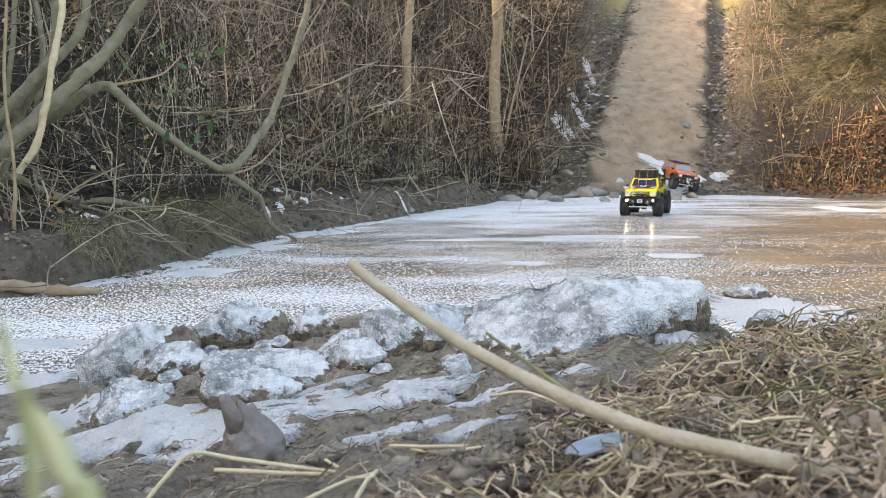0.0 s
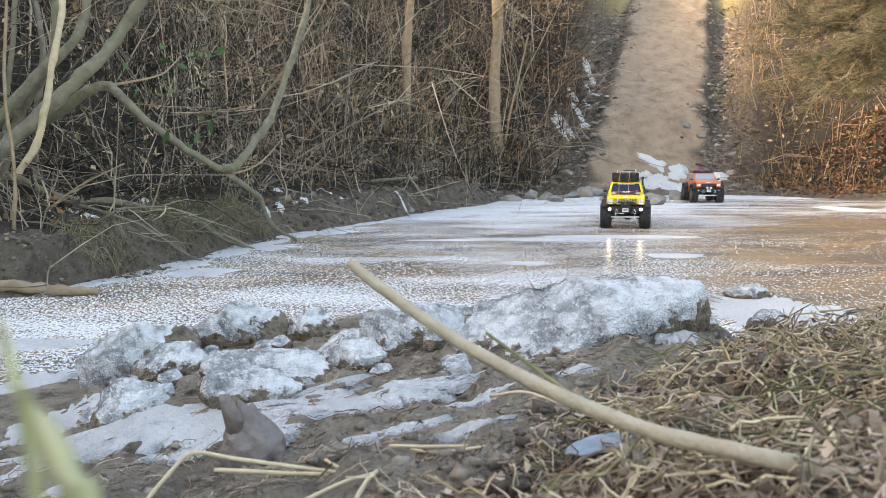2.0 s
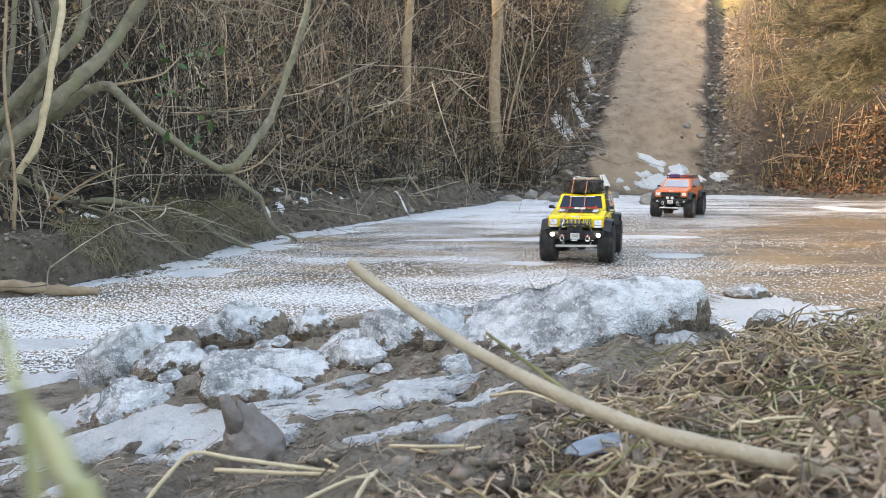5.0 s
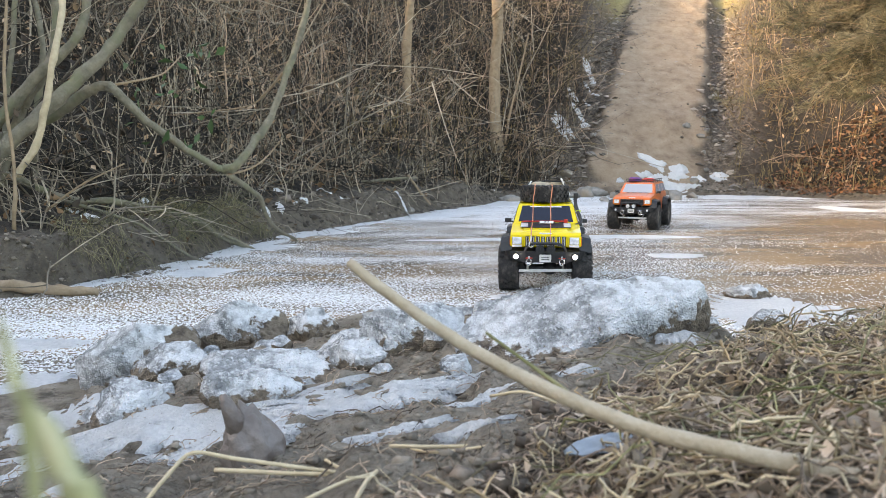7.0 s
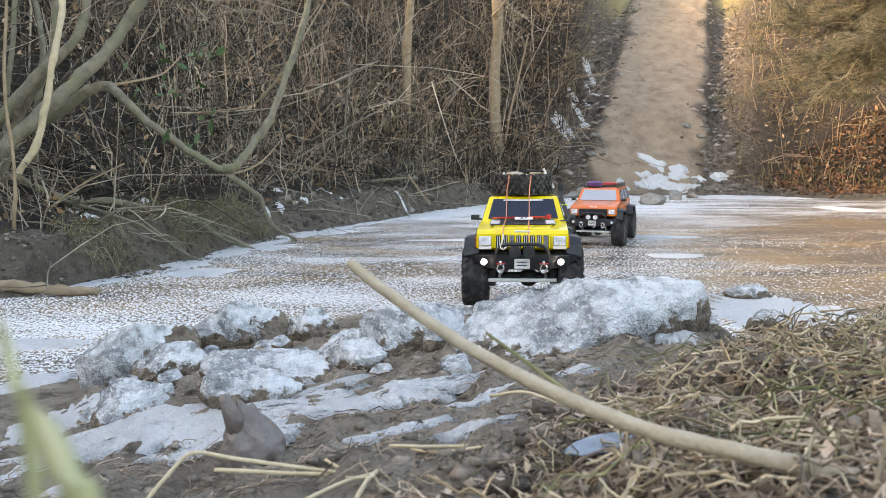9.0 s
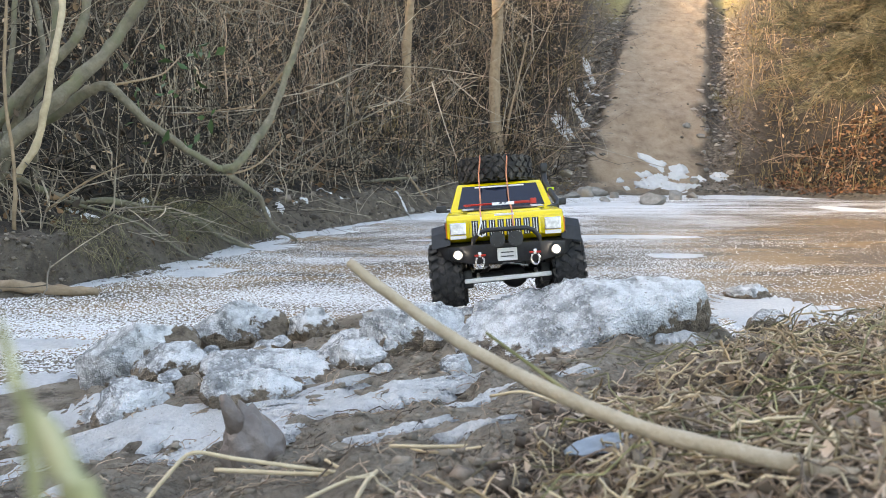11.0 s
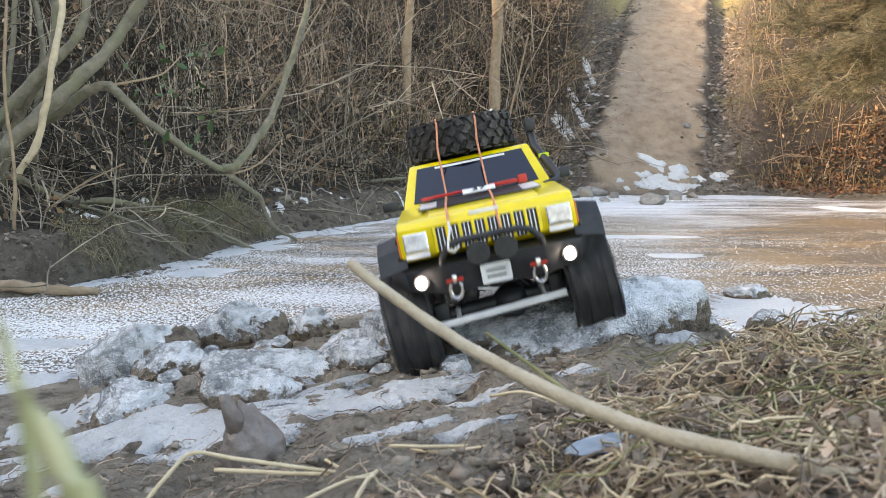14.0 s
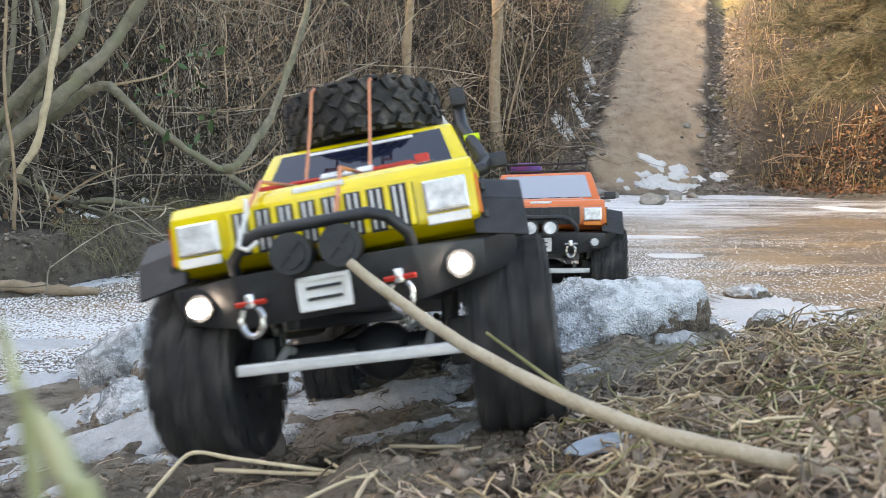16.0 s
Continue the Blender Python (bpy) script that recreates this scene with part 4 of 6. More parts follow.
def flakes(name, centre, size, material, label, category, seed, flat=0.5):
    """Many small curled leaves, each of two faces."""
    rng = np.random.RandomState(seed)
    n = len(centre)
    u = rng.randn(n, 3) * np.array([1, 1, flat])
    u /= np.linalg.norm(u, axis=1, keepdims=True)
    w = np.cross(u, rng.randn(n, 3) * np.array([flat, flat, 1]))
    w /= np.linalg.norm(w, axis=1, keepdims=True)
    nrm = np.cross(u, w)
    s = size[:, None]
    v = np.stack([centre - u * s, centre + w * s * 0.5 + nrm * s * 0.25, centre + u * s, centre - w * s * 0.5 + nrm * s * 0.25], 1)
    k = np.arange(n)[:, None] * 4
    f = np.concatenate([k + np.array([[0, 1, 2]]), k + np.array([[0, 2, 3]])], 1).reshape(-1, 3)
    me = bpy.data.meshes.new(name)
    fast_mesh(me, v.reshape(-1, 3), f)
    me.materials.append(material)
    return tagged(new(name, me), label, category, kind="stuff")


def on_land(x, y, lift=0.0):
    return np.stack([x, y, np.maximum(land(x, y), 0) + lift], -1)


# ---- brush on the slopes ----
def brush(name, x0, x1, y0, y1, n, reach, length, radius, material, label, seed, lean=0.5, gate=None, rise=0.55):
    rng = np.random.RandomState(seed)
    x, y = rng.uniform(x0, x1, n * 3), rng.uniform(y0, y1, n * 3)
    inl = shore_dist(x, y)
    ok = (inl > reach[0]) & (inl < reach[1]) & ((y < 6.9) | (np.abs(x - road_mid(y)) > 0.85))
    if gate:
        ok &= gate(x, y)
    ok &= waves(x, y, 6, seed + 5) + rng.uniform(-0.9, 0.9, n * 3) > -0.25
    x, y = x[ok][:n], y[ok][:n]
    n = len(x)
    base = on_land(x, y, -0.02)
    ln = rng.uniform(*length, n)
    az = rng.uniform(0, 2 * math.pi, n)
    el = np.clip(rng.normal(rise, lean, n), -0.15, 1.57)
    d = np.stack([np.cos(az) * np.cos(el), np.sin(az) * np.cos(el) - 0.15, np.sin(el)], -1)
    tip = base + d * ln[:, None]
    sag = np.stack([rng.randn(n) * 0.06, rng.randn(n) * 0.06, rng.uniform(-0.05, 0.12, n)], -1) * ln[:, None]
    rad = rng.uniform(*radius, n)
    ob = stems(name, base, tip, sag, rad, material, label, "brush", seed + 1, 5)
    # side shoots
    k = rng.uniform(0.3, 0.9, (n * 3, 1))
    i = np.repeat(np.arange(n), 3)
    b2 = base[i] * (1 - k) + tip[i] * k + sag[i] * 4 * k * (1 - k)
    d2 = d[i] * 0.6 + rng.randn(n * 3, 3) * 0.6
    t2 = b2 + d2 * (ln[i] * rng.uniform(0.12, 0.4, n * 3))[:, None]
    stems(name, b2, t2, rng.randn(n * 3, 3) * 0.03 * ln[i][:, None], rad[i] * 0.55, material, label, "brush", seed + 2, 3)
    return ob


LEFT = lambda x, y: x < road_mid(np.maximum(y, 6.5))
RIGHT = lambda x, y: x > road_mid(np.maximum(y, 6.5))
brush("twig_thicket", -3.2, -0.3, 2.3, 5.5, 800, (0.35, 2.6), (0.25, 0.9), (0.0016, 0.0046), TWIGS, "tangled grey-brown twigs of a winter thicket", 100, 0.9, LEFT)
brush("russet_thicket", -2.6, 1.6, 4.0, 11.5, 2100, (0.45, 4.5), (0.2, 0.9), (0.0028, 0.0075), REDTWIGS, "dense russet dry stems covering the slope", 200, 0.85, LEFT)
brush("arching_stems", -2.6, 1.3, 3.0, 9.0, 260, (0.4, 3.0), (0.8, 1.8), (0.003, 0.007), TWIGS, "long arching bramble stems over the slope", 250, 0.7, LEFT)
brush("bank_twigs", -1.6, 1.2, 2.2, 7.6, 1100, (0.10, 0.8), (0.12, 0.5), (0.0012, 0.0045), TWIGS, "loose dry twigs on the bank", 300, 1.1, LEFT)
brush("dry_grass", -1.4, 2.2, 5.5, 12.5, 1700, (0.5, 5), (0.15, 0.5), (0.002, 0.005), DRYGRASS, "dry straw-coloured grass on the slope", 400, 0.7, lambda x, y: LEFT(x, y) & (np.abs(x - road_mid(y)) < 2.4))
brush("dry_grass", 2.8, 7.0, 5.8, 12.5, 2600, (0.15, 5), (0.08, 0.32), (0.002, 0.005), DRYGRASS, "dry straw-coloured grass on the slope", 500, 1.0, RIGHT)
brush("bank_twigs", 3.0, 7.0, 5.8, 11.0, 600, (0.2, 4), (0.3, 0.9), (0.002, 0.005), REDTWIGS, "loose dry twigs on the bank", 550, 0.8, RIGHT)
# layer of near-black stems, coloured to stand for shade inside the thicket
brush("shade_thicket", -3.2, 1.6, 2.3, 10.0, 3600, (0.35, 4.0), (0.2, 0.8), (0.002, 0.006), SHADETWIGS, "near-black stems, thicket shade put into their colour", 270, 0.8, LEFT)
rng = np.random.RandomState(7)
# near-black leaves among the stems, painted-in shade for the thicket's hollows
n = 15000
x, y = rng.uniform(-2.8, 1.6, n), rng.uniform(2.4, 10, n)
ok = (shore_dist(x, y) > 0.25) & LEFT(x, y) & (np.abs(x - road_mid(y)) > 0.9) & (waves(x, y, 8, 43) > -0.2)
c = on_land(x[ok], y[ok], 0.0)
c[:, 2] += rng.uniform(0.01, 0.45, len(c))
flakes("shade_and_hay_leaves", c, rng.uniform(0.008, 0.026, len(c)), SHADELEAF, "near-black leaves, thicket shade put into their colour", "leaves", 79, 1.0)
# hanging sedge on the lip of the near bank
n = 5000
x = rng.uniform(-1.5, -0.6, n)
y = rng.uniform(2.0, 3.4, n)
d = shore_dist(x, y)
ok = (d > 0.04) & (d < 0.24) & (waves(x, y, 9, 41) > -0.15)
base = on_land(x[ok], y[ok], 0.0)
k = len(base)
tip = base + np.stack([rng.uniform(0.0, 0.14, k), rng.uniform(-0.16, 0.02, k), rng.uniform(-0.10, 0.04, k)], -1)
tip[:, 2] = np.maximum(tip[:, 2], 0.004)
stems("hanging_sedge", base, tip, np.tile([0, 0, 0.05], (k, 1)) * rng.uniform(0.4, 1.2, (k, 1)), rng.uniform(0.0006, 0.0014, k), SEDGE, "green and brown sedge hanging over the bank", "grass", 70, 5)
# fallen leaves
n = 9000
x, y = rng.uniform(-2.5, 6.5, n), rng.uniform(2.0, 11, n)
d = shore_dist(x, y)
ok = (d > 0.05) & (np.abs(x - road_mid(y)) > 0.6)
flakes("fallen_leaves", on_land(x[ok], y[ok], 0.008), rng.uniform(0.010, 0.028, ok.sum()), DEADLEAF, "brown fallen leaves on the slope", "leaves", 71)
n = 2200
x, y = rng.uniform(3.0, 4.4, n), rng.uniform(6.3, 7.6, n)
ok = shore_dist(x, y) > 0.03
RUST = mat("rust_leaves", (0.27, 0.125, 0.065), 0.8, rgb2=(0.15, 0.085, 0.055), scale=6, island=0.7)
flakes("fallen_leaves", on_land(x[ok], y[ok], 0.012), rng.uniform(0.012, 0.035, ok.sum()), RUST, "rust-red fallen leaves under the bank", "leaves", 72, 0.8)
# withered leaves still caught in the brush
n = 9000
x, y = rng.uniform(-2.6, 1.6, n), rng.uniform(2.4, 11, n)
ok = (shore_dist(x, y) > 0.3) & LEFT(x, y) & (np.abs(x - road_mid(y)) > 0.9)
c = on_land(x[ok], y[ok], 0.0)
c[:, 2] += rng.uniform(0.02, 0.7, len(c)) ** 1.4
flakes("withered_leaves", c, rng.uniform(0.008, 0.026, len(c)), mat("withered_leaves", (0.27, 0.175, 0.11), 0.85, rgb2=(0.38, 0.28, 0.19), scale=3, island=0.7), "withered tan leaves caught in the brush", "leaves", 77, 1.0)
n = 2600
x, y = rng.uniform(2.9, 6.5, n), rng.uniform(6.0, 11, n)
ok = (shore_dist(x, y) > 0.15) & RIGHT(x, y) & (np.abs(x - road_mid(y)) > 0.85)
c = on_land(x[ok], y[ok], 0.0)
c[:, 2] += rng.uniform(0.01, 0.3, len(c))
flakes("withered_leaves", c, rng.uniform(0.010, 0.030, len(c)), mat("tan_leaves", (0.26, 0.16, 0.09), 0.85, rgb2=(0.36, 0.27, 0.18), scale=3, island=0.7), "withered tan leaves in the grass", "leaves", 78, 1.0)
# gravel in the two ditches beside the track
n = 1300
y = rng.uniform(7.2, 11.8, n)
side = np.where(rng.rand(n) < 0.55, -1, 1)
x = road_mid(y) + side * rng.normal(0.76, 0.15, n)
c = on_land(x, y, 0.0)
tet = np.array([(1, 0, 0), (-1, 0, 0), (0, 1, 0), (0, -1, 0), (0, 0, 1), (0, 0, -1)], float)


def spun(n):
    """Six corners of n lumps, each turned its own way."""
    q = rng.randn(n, 4)
    w, x, y, z = (q / np.linalg.norm(q, axis=1, keepdims=True)).T
    m = np.stack([1 - 2 * (y * y + z * z), 2 * (x * y - z * w), 2 * (x * z + y * w), 2 * (x * y + z * w), 1 - 2 * (x * x + z * z), 2 * (y * z - x * w),
                  2 * (x * z - y * w), 2 * (y * z + x * w), 1 - 2 * (x * x + y * y)], -1).reshape(n, 3, 3)
    return np.einsum("nij,kj->nki", m, tet)


tri = np.array([(0, 2, 4), (2, 1, 4), (1, 3, 4), (3, 0, 4), (2, 0, 5), (1, 2, 5), (3, 1, 5), (0, 3, 5)])
sz = rng.uniform(0.010, 0.040, n) * np.where(rng.rand(n) < 0.1, 1.6, 1)
gv = c[:, None] + spun(n) * rng.uniform(0.5, 1.3, (n, 6, 1)) * sz[:, None, None] * np.array([1.2, 1.0, 0.55])
gf = (np.arange(n)[:, None, None] * 6 + tri[None]).reshape(-1, 3)
gme = bpy.data.meshes.new("gravel")
fast_mesh(gme, gv.reshape(-1, 3), gf)
gme.polygons.foreach_set("use_smooth", np.zeros(len(gf), bool))
GRAVEL = mat("gravel", (0.17, 0.14, 0.115), 0.8, rgb2=(0.34, 0.29, 0.245), scale=3, island=0.7)
gme.materials.append(GRAVEL)
tagged(new("gravel", gme), "loose grey stones in the ditches", "gravel", kind="stuff")
# rubble and clods along the foot of the banks
n = 9000
seg = rng.randint(1, 10, n)
P = np.array(SHORE)
k = rng.rand(n, 1)
q = P[seg] * (1 - k) + P[seg + 1] * k + rng.randn(n, 2) * 0.2
x, y = q[:, 0], q[:, 1]
d = shore_dist(x, y)
ok = (d > -0.03) & (d < 0.45) & (rng.rand(n) < 0.25 + 0.75 * smooth(0.3, 0.0, d)) & ((y < 7.0) | (np.abs(x - road_mid(y)) > 0.5))
x, y = x[ok], y[ok]
n = len(x)
c = on_land(x, y, 0.0)
sz = rng.uniform(0.006, 0.030, n) * np.where(rng.rand(n) < 0.08, 1.8, 1) * np.where(y < 3.6, 0.30, 0.65)
gv = c[:, None] + spun(n) * rng.uniform(0.5, 1.3, (n, 6, 1)) * sz[:, None, None] * np.array([1.2, 1.0, 0.7])
gf = (np.arange(n)[:, None, None] * 6 + tri[None]).reshape(-1, 3)
rme = bpy.data.meshes.new("bank_rubble")
fast_mesh(rme, gv.reshape(-1, 3), gf)
rme.materials.append(mat("bank_rubble", (0.085, 0.07, 0.057), 0.85, rgb2=(0.20, 0.17, 0.14), scale=5, island=0.7))
tagged(new("bank_rubble", rme), "earth clods and small stones along the shore", "rubble", kind="stuff")
# white frost grains standing on the ice
n = 130000
u = rng.rand(n)
y = 1.25 / (1 - u * (1 - 1.25 / 5.2))
x = rng.uniform(-0.62, 0.62, n) * y
d = shore_dist(x, y)
lace = waves(x, y * 1.6, 2.6, 51) * 0.5 + 0.45 - 1.1 * smooth(-0.05, 0.9, x - 0.22 * y) + 0.35 * smooth(2.6, 1.4, y) + 0.35 * smooth(4.0, 5.2, y)
ok = (d < -0.02) & (rng.rand(n) < np.clip(0.17 + 0.34 * lace, 0.01, 0.62))
x, y = x[ok], y[ok]
n = len(x)
sz = rng.uniform(0.0010, 0.0026, n)
gv = np.stack([x, y, 0 * x], -1)[:, None] + spun(n) * rng.uniform(0.6, 1.3, (n, 6, 1)) * sz[:, None, None] * np.array([1.1, 1.0, 1.0])
gf = (np.arange(n)[:, None, None] * 6 + tri[None]).reshape(-1, 3)
fme = bpy.data.meshes.new("frost_grains")
fast_mesh(fme, gv.reshape(-1, 3), gf)
fme.polygons.foreach_set("use_smooth", np.zeros(len(gf), bool))
fme.materials.append(mat("frost", (0.80, 0.81, 0.83), 0.4, island=0.18))
tagged(new("frost_grains", fme), "white frost grains scattered on the ice", "frost", kind="stuff")
# pebbles pressed into the track
n = 700
y = rng.uniform(7.3, 12.2, n)
x = road_mid(y) + rng.uniform(-0.5, 0.5, n)
c = on_land(x, y, 0.0)
sz = rng.uniform(0.004, 0.014, n)
gv = c[:, None] + spun(n) * rng.uniform(0.5, 1.3, (n, 6, 1)) * sz[:, None, None] * np.array([1.2, 1.0, 0.6])
gf = (np.arange(n)[:, None, None] * 6 + tri[None]).reshape(-1, 3)
pme = bpy.data.meshes.new("pebbles")
fast_mesh(pme, gv.reshape(-1, 3), gf)
pme.materials.append(mat("pebbles", (0.26, 0.20, 0.145), 0.85, rgb2=(0.38, 0.32, 0.26), scale=5, island=0.5))
tagged(new("pebbles", pme), "small pebbles pressed into the dirt track", "pebbles", kind="stuff")
# clods on the near mud
n = 9000
x, y = rng.uniform(-0.6, 0.7, n), rng.uniform(0.36, 1.35, n)
c = on_land(x, y, 0.0)
sz = 0.0010 + 0.006 * rng.rand(n) ** 4
gv = c[:, None] + spun(n) * rng.uniform(0.5, 1.4, (n, 6, 1)) * sz[:, None, None] * np.array([1.2, 1.0, 0.6])
gf = (np.arange(n)[:, None, None] * 6 + tri[None]).reshape(-1, 3)
cme = bpy.data.meshes.new("mud_clods")
fast_mesh(cme, gv.reshape(-1, 3), gf)
cme.materials.append(MUD)
tagged(new("mud_clods", cme), "small clods of trodden mud", "mud", kind="stuff")
# crumbs of earth shaken into the hay
n = 5000
x, y = rng.uniform(-0.05, 0.62, n), rng.uniform(0.26, 0.70, n)
ok = x - 0.02 > (y - 0.42) * 0.66
x, y = x[ok], y[ok]
n = len(x)
c = on_land(x, y, 0.004)
sz = 0.0015 + 0.006 * rng.rand(n) ** 3
gv = c[:, None] + spun(n) * rng.uniform(0.5, 1.4, (n, 6, 1)) * sz[:, None, None] * np.array([1.2, 1.0, 0.8])
gf = (np.arange(n)[:, None, None] * 6 + tri[None]).reshape(-1, 3)
eme = bpy.data.meshes.new("earth_crumbs")
fast_mesh(eme, gv.reshape(-1, 3), gf)
eme.materials.append(mat("earth_crumbs", (0.12, 0.09, 0.07), 0.85, rgb2=(0.30, 0.245, 0.195), scale=60, island=0.6))
tagged(new("earth_crumbs", eme), "dark crumbs of earth among the hay", "mud", kind="stuff")
# pine boughs hanging in over the right bank
bough_b, bough_t, nee_b, nee_t = [], [], [], []
for i in range(95):
    b = np.array([rng.uniform(3.4, 4.3), rng.uniform(5.8, 7.0), rng.uniform(1.0, 2.1)])
    t = b + np.array([rng.uniform(-1.1, -0.25), rng.uniform(-0.3, 0.3), rng.uniform(-0.35, 0.15)])
    bough_b.append(b), bough_t.append(t)
    # tufts of needles along the bough, each fanning out round its shoot
    for tuft in range(15):
        k = rng.uniform(0.2, 1.0)
        c = b * (1 - k) + t * k + rng.randn(3) * 0.05
        way = (t - b) / np.linalg.norm(t - b) * 0.6 + rng.randn(3) * 0.45
        m = 16
        nee_b.append(c + rng.randn(m, 3) * 0.012)
        nee_t.append(c + way * 0.07 + rng.randn(m, 3) * 0.040)
bb, bt = np.array(bough_b), np.array(bough_t)
pine = stems("pine_boughs", bb, bt, rng.randn(len(bb), 3) * 0.05, rng.uniform(0.003, 0.006, len(bb)), BROWNBARK, "thin bare pine boughs", "pine", 73, 6)
nb, nt = np.concatenate(nee_b), np.concatenate(nee_t)
stems("pine_needles", nb, nt, rng.randn(len(nb), 3) * 0.006, np.full(len(nb), 0.0026), NEEDLES, "olive-yellow pine needles", "pine", 74, 2, 0.5)
# a few evergreen bramble leaves in the thicket
n = 34
c = np.stack([rng.uniform(-1.02, -0.75, n), rng.uniform(2.55, 2.8, n), rng.uniform(0.38, 0.72, n)], -1)
flakes("bramble_leaves", c, rng.uniform(0.014, 0.03, n), LEAF, "green bramble leaves in the thicket", "leaves", 75, 1.0)

# ---- near bank: old hay trodden into the mud ----
def hay(name, n, x0, x1, y0, y1, gate, length, radius, lift, material, label, seed):
    rng = np.random.RandomState(seed)
    x, y = rng.uniform(x0, x1, n), rng.uniform(y0, y1, n)
    ok = gate(x, y, rng.rand(n))
    x, y = x[ok], y[ok]
    k = len(x)
    az = rng.uniform(0, 2 * math.pi, k)
    ln = rng.uniform(*length, k)
    base = on_land(x, y, 0.0) + np.stack([0 * x, 0 * x, rng.uniform(0, lift, k)], -1)
    tip = base + np.stack([np.cos(az), np.sin(az), 0 * az], -1) * ln[:, None]
    tip[:, 2] = np.maximum(land(tip[:, 0], tip[:, 1]), 0) + rng.uniform(0, lift * 1.3, k)
    sag = np.stack([rng.randn(k) * 0.07, rng.randn(k) * 0.07, rng.uniform(-0.04, 0.10, k)], -1) * ln[:, None]
    return stems(name, base, tip, sag, rng.uniform(*radius, k), material, label, "hay", seed + 1, 6, 0.6, 0.045)


# the heap lies where the bank rises to the right
heap = lambda x, y, r: (x - 0.05 > (y - 0.42) * 0.66) & (y < 0.65) & (r < smooth(-0.02, 0.12, x - 0.05 - (y - 0.42) * 0.66) + 0.12)
hay("old_hay", 12000, -0.1, 0.62, 0.22, 0.74, heap, (0.008, 0.045), (0.0003, 0.0009), 0.012, HAY, "matted old hay on the muddy bank", 600)
hay("pale_hay", 2000, -0.1, 0.62, 0.24, 0.74, heap, (0.008, 0.045), (0.0004, 0.0012), 0.020, STRAWM, "pale straw among matted hay", 610)
hay("green_hay", 240, 0.06, 0.62, 0.3, 0.78, heap, (0.03, 0.10), (0.0004, 0.0008), 0.028, GREENGRASS, "still green grass among matted hay", 620)
hay("straw_bits", 3000, -0.5, 0.5, 0.36, 1.15, lambda x, y, r: r < 0.8, (0.006, 0.035), (0.0003, 0.0008), 0.004, HAY, "bits of straw and twig on the mud", 630)
n = 4200
x, y = rng.uniform(-0.02, 0.62, n), rng.uniform(0.25, 0.74, n)
ok = heap(x, y, rng.rand(n))
flakes("shade_and_hay_leaves", on_land(x[ok], y[ok], 0.012), rng.uniform(0.002, 0.0065, ok.sum()), mat("grey_leaves", (0.30, 0.225, 0.165), 0.75, rgb2=(0.56, 0.45, 0.35), scale=30, island=0.65), "grey-brown wet leaves in the hay", "leaves", 76, 0.7)
# old snow in scraps at the foot of the track
for i in range(46):
    k = rng.uniform(0, 1)
    snow_patch(rng.normal(2.02, 0.18) + 0.10 * k, 7.34 + 0.55 * k * k + rng.uniform(0, 0.1), rng.uniform(0.03, 0.12), rng.uniform(0.025, 0.06), rng.uniform(-20, 20))
hay("hay_leaves", 1100, -0.1, 0.62, 0.26, 0.74, heap, (0.01, 0.04), (0.0005, 0.0011), 0.026, mat("hay_leaves", (0.50, 0.37, 0.22), 0.8, rgb2=(0.30, 0.22, 0.14), scale=25, island=0.6), "broad withered grass leaves in the hay", 640)
# rime on the stones of the shaded ditch
for i in range(14):
    y0 = rng.uniform(7.6, 9.8)
    snow_patch(float(road_mid(y0)) - rng.uniform(0.72, 1.0), y0, rng.uniform(0.03, 0.08), rng.uniform(0.03, 0.09), rng.uniform(0, 90))
# scraps of snow caught on the wooded bank
for i in range(16):
    k = rng.randint(3, 8)
    t = rng.rand()
    snow_patch(SHORE[k][0] * (1 - t) + SHORE[k + 1][0] * t - rng.uniform(0.08, 0.4), SHORE[k][1] * (1 - t) + SHORE[k + 1][1] * t + 0.1, rng.uniform(0.02, 0.07), rng.uniform(0.015, 0.03), rng.uniform(0, 90))
# worn root stump in the mud
bm = bmesh.new()
bmesh.ops.create_icosphere(bm, subdivisions=4, radius=1)
for v in bm.verts:
    q = v.co.copy()
    k = 1 - 0.45 * smooth(-0.2, 1.0, q.z)
    n1 = noise.noise(q * 2.2) * 0.22 + noise.noise(q * 6) * 0.06
    v.co = Vector(((q.x * k * 0.021 - 0.006 * max(q.z, 0)) * (1 + n1), q.y * k * 0.02 * (1 + n1), (q.z * 0.030 * (1 + n1))))
tube(bm, [(-0.008, -0.004, 0.008), (-0.010, -0.010, 0.022), (-0.014, -0.012, 0.034), (-0.017, -0.011, 0.040)], 0.0085, 10, 0.0025)
stump = bmesh_object("root_stump", bm, STUMP, "worn wet brown root stump in the mud", "stump")
stump.location = (-0.146, 0.588, 0.126)
stump.scale = (1.15, 1.1, 1.05)
# broken pale log at the foot of the bank
branch("fallen_branch", [(-1.35, 1.96, 0.04), (-1.101, 1.94, 0.03), (-0.977, 1.944, 0.018), (-0.864, 1.96, 0.008)], 0.020, 0.010).data.materials[0] = BROWNBARK
# crumpled blue-grey scrap of leaf
bm = bmesh.new()
bmesh.ops.create_grid(bm, x_segments=14, y_segments=6, size=1)
for v in bm.verts:
    v.co = Vector((v.co.x * 0.020, v.co.y * 0.006 * (1 - abs(v.co.x) ** 2 * 0.8), 0.002 * noise.noise(v.co * 2.5) + 0.002 * v.co.x))
scrap = bmesh_object("plastic_scrap", bm, mat("blue_scrap", (0.42, 0.50, 0.58), 0.3, rgb2=(0.30, 0.36, 0.42), scale=60), "crumpled pale blue scrap in the hay", "scrap")
scrap.matrix_world = Matrix.Translation((0.080, 0.388, 0.200)) @ Matrix.Rotation(0.35, 4, "Z") @ Matrix.Rotation(0.5, 4, "X")
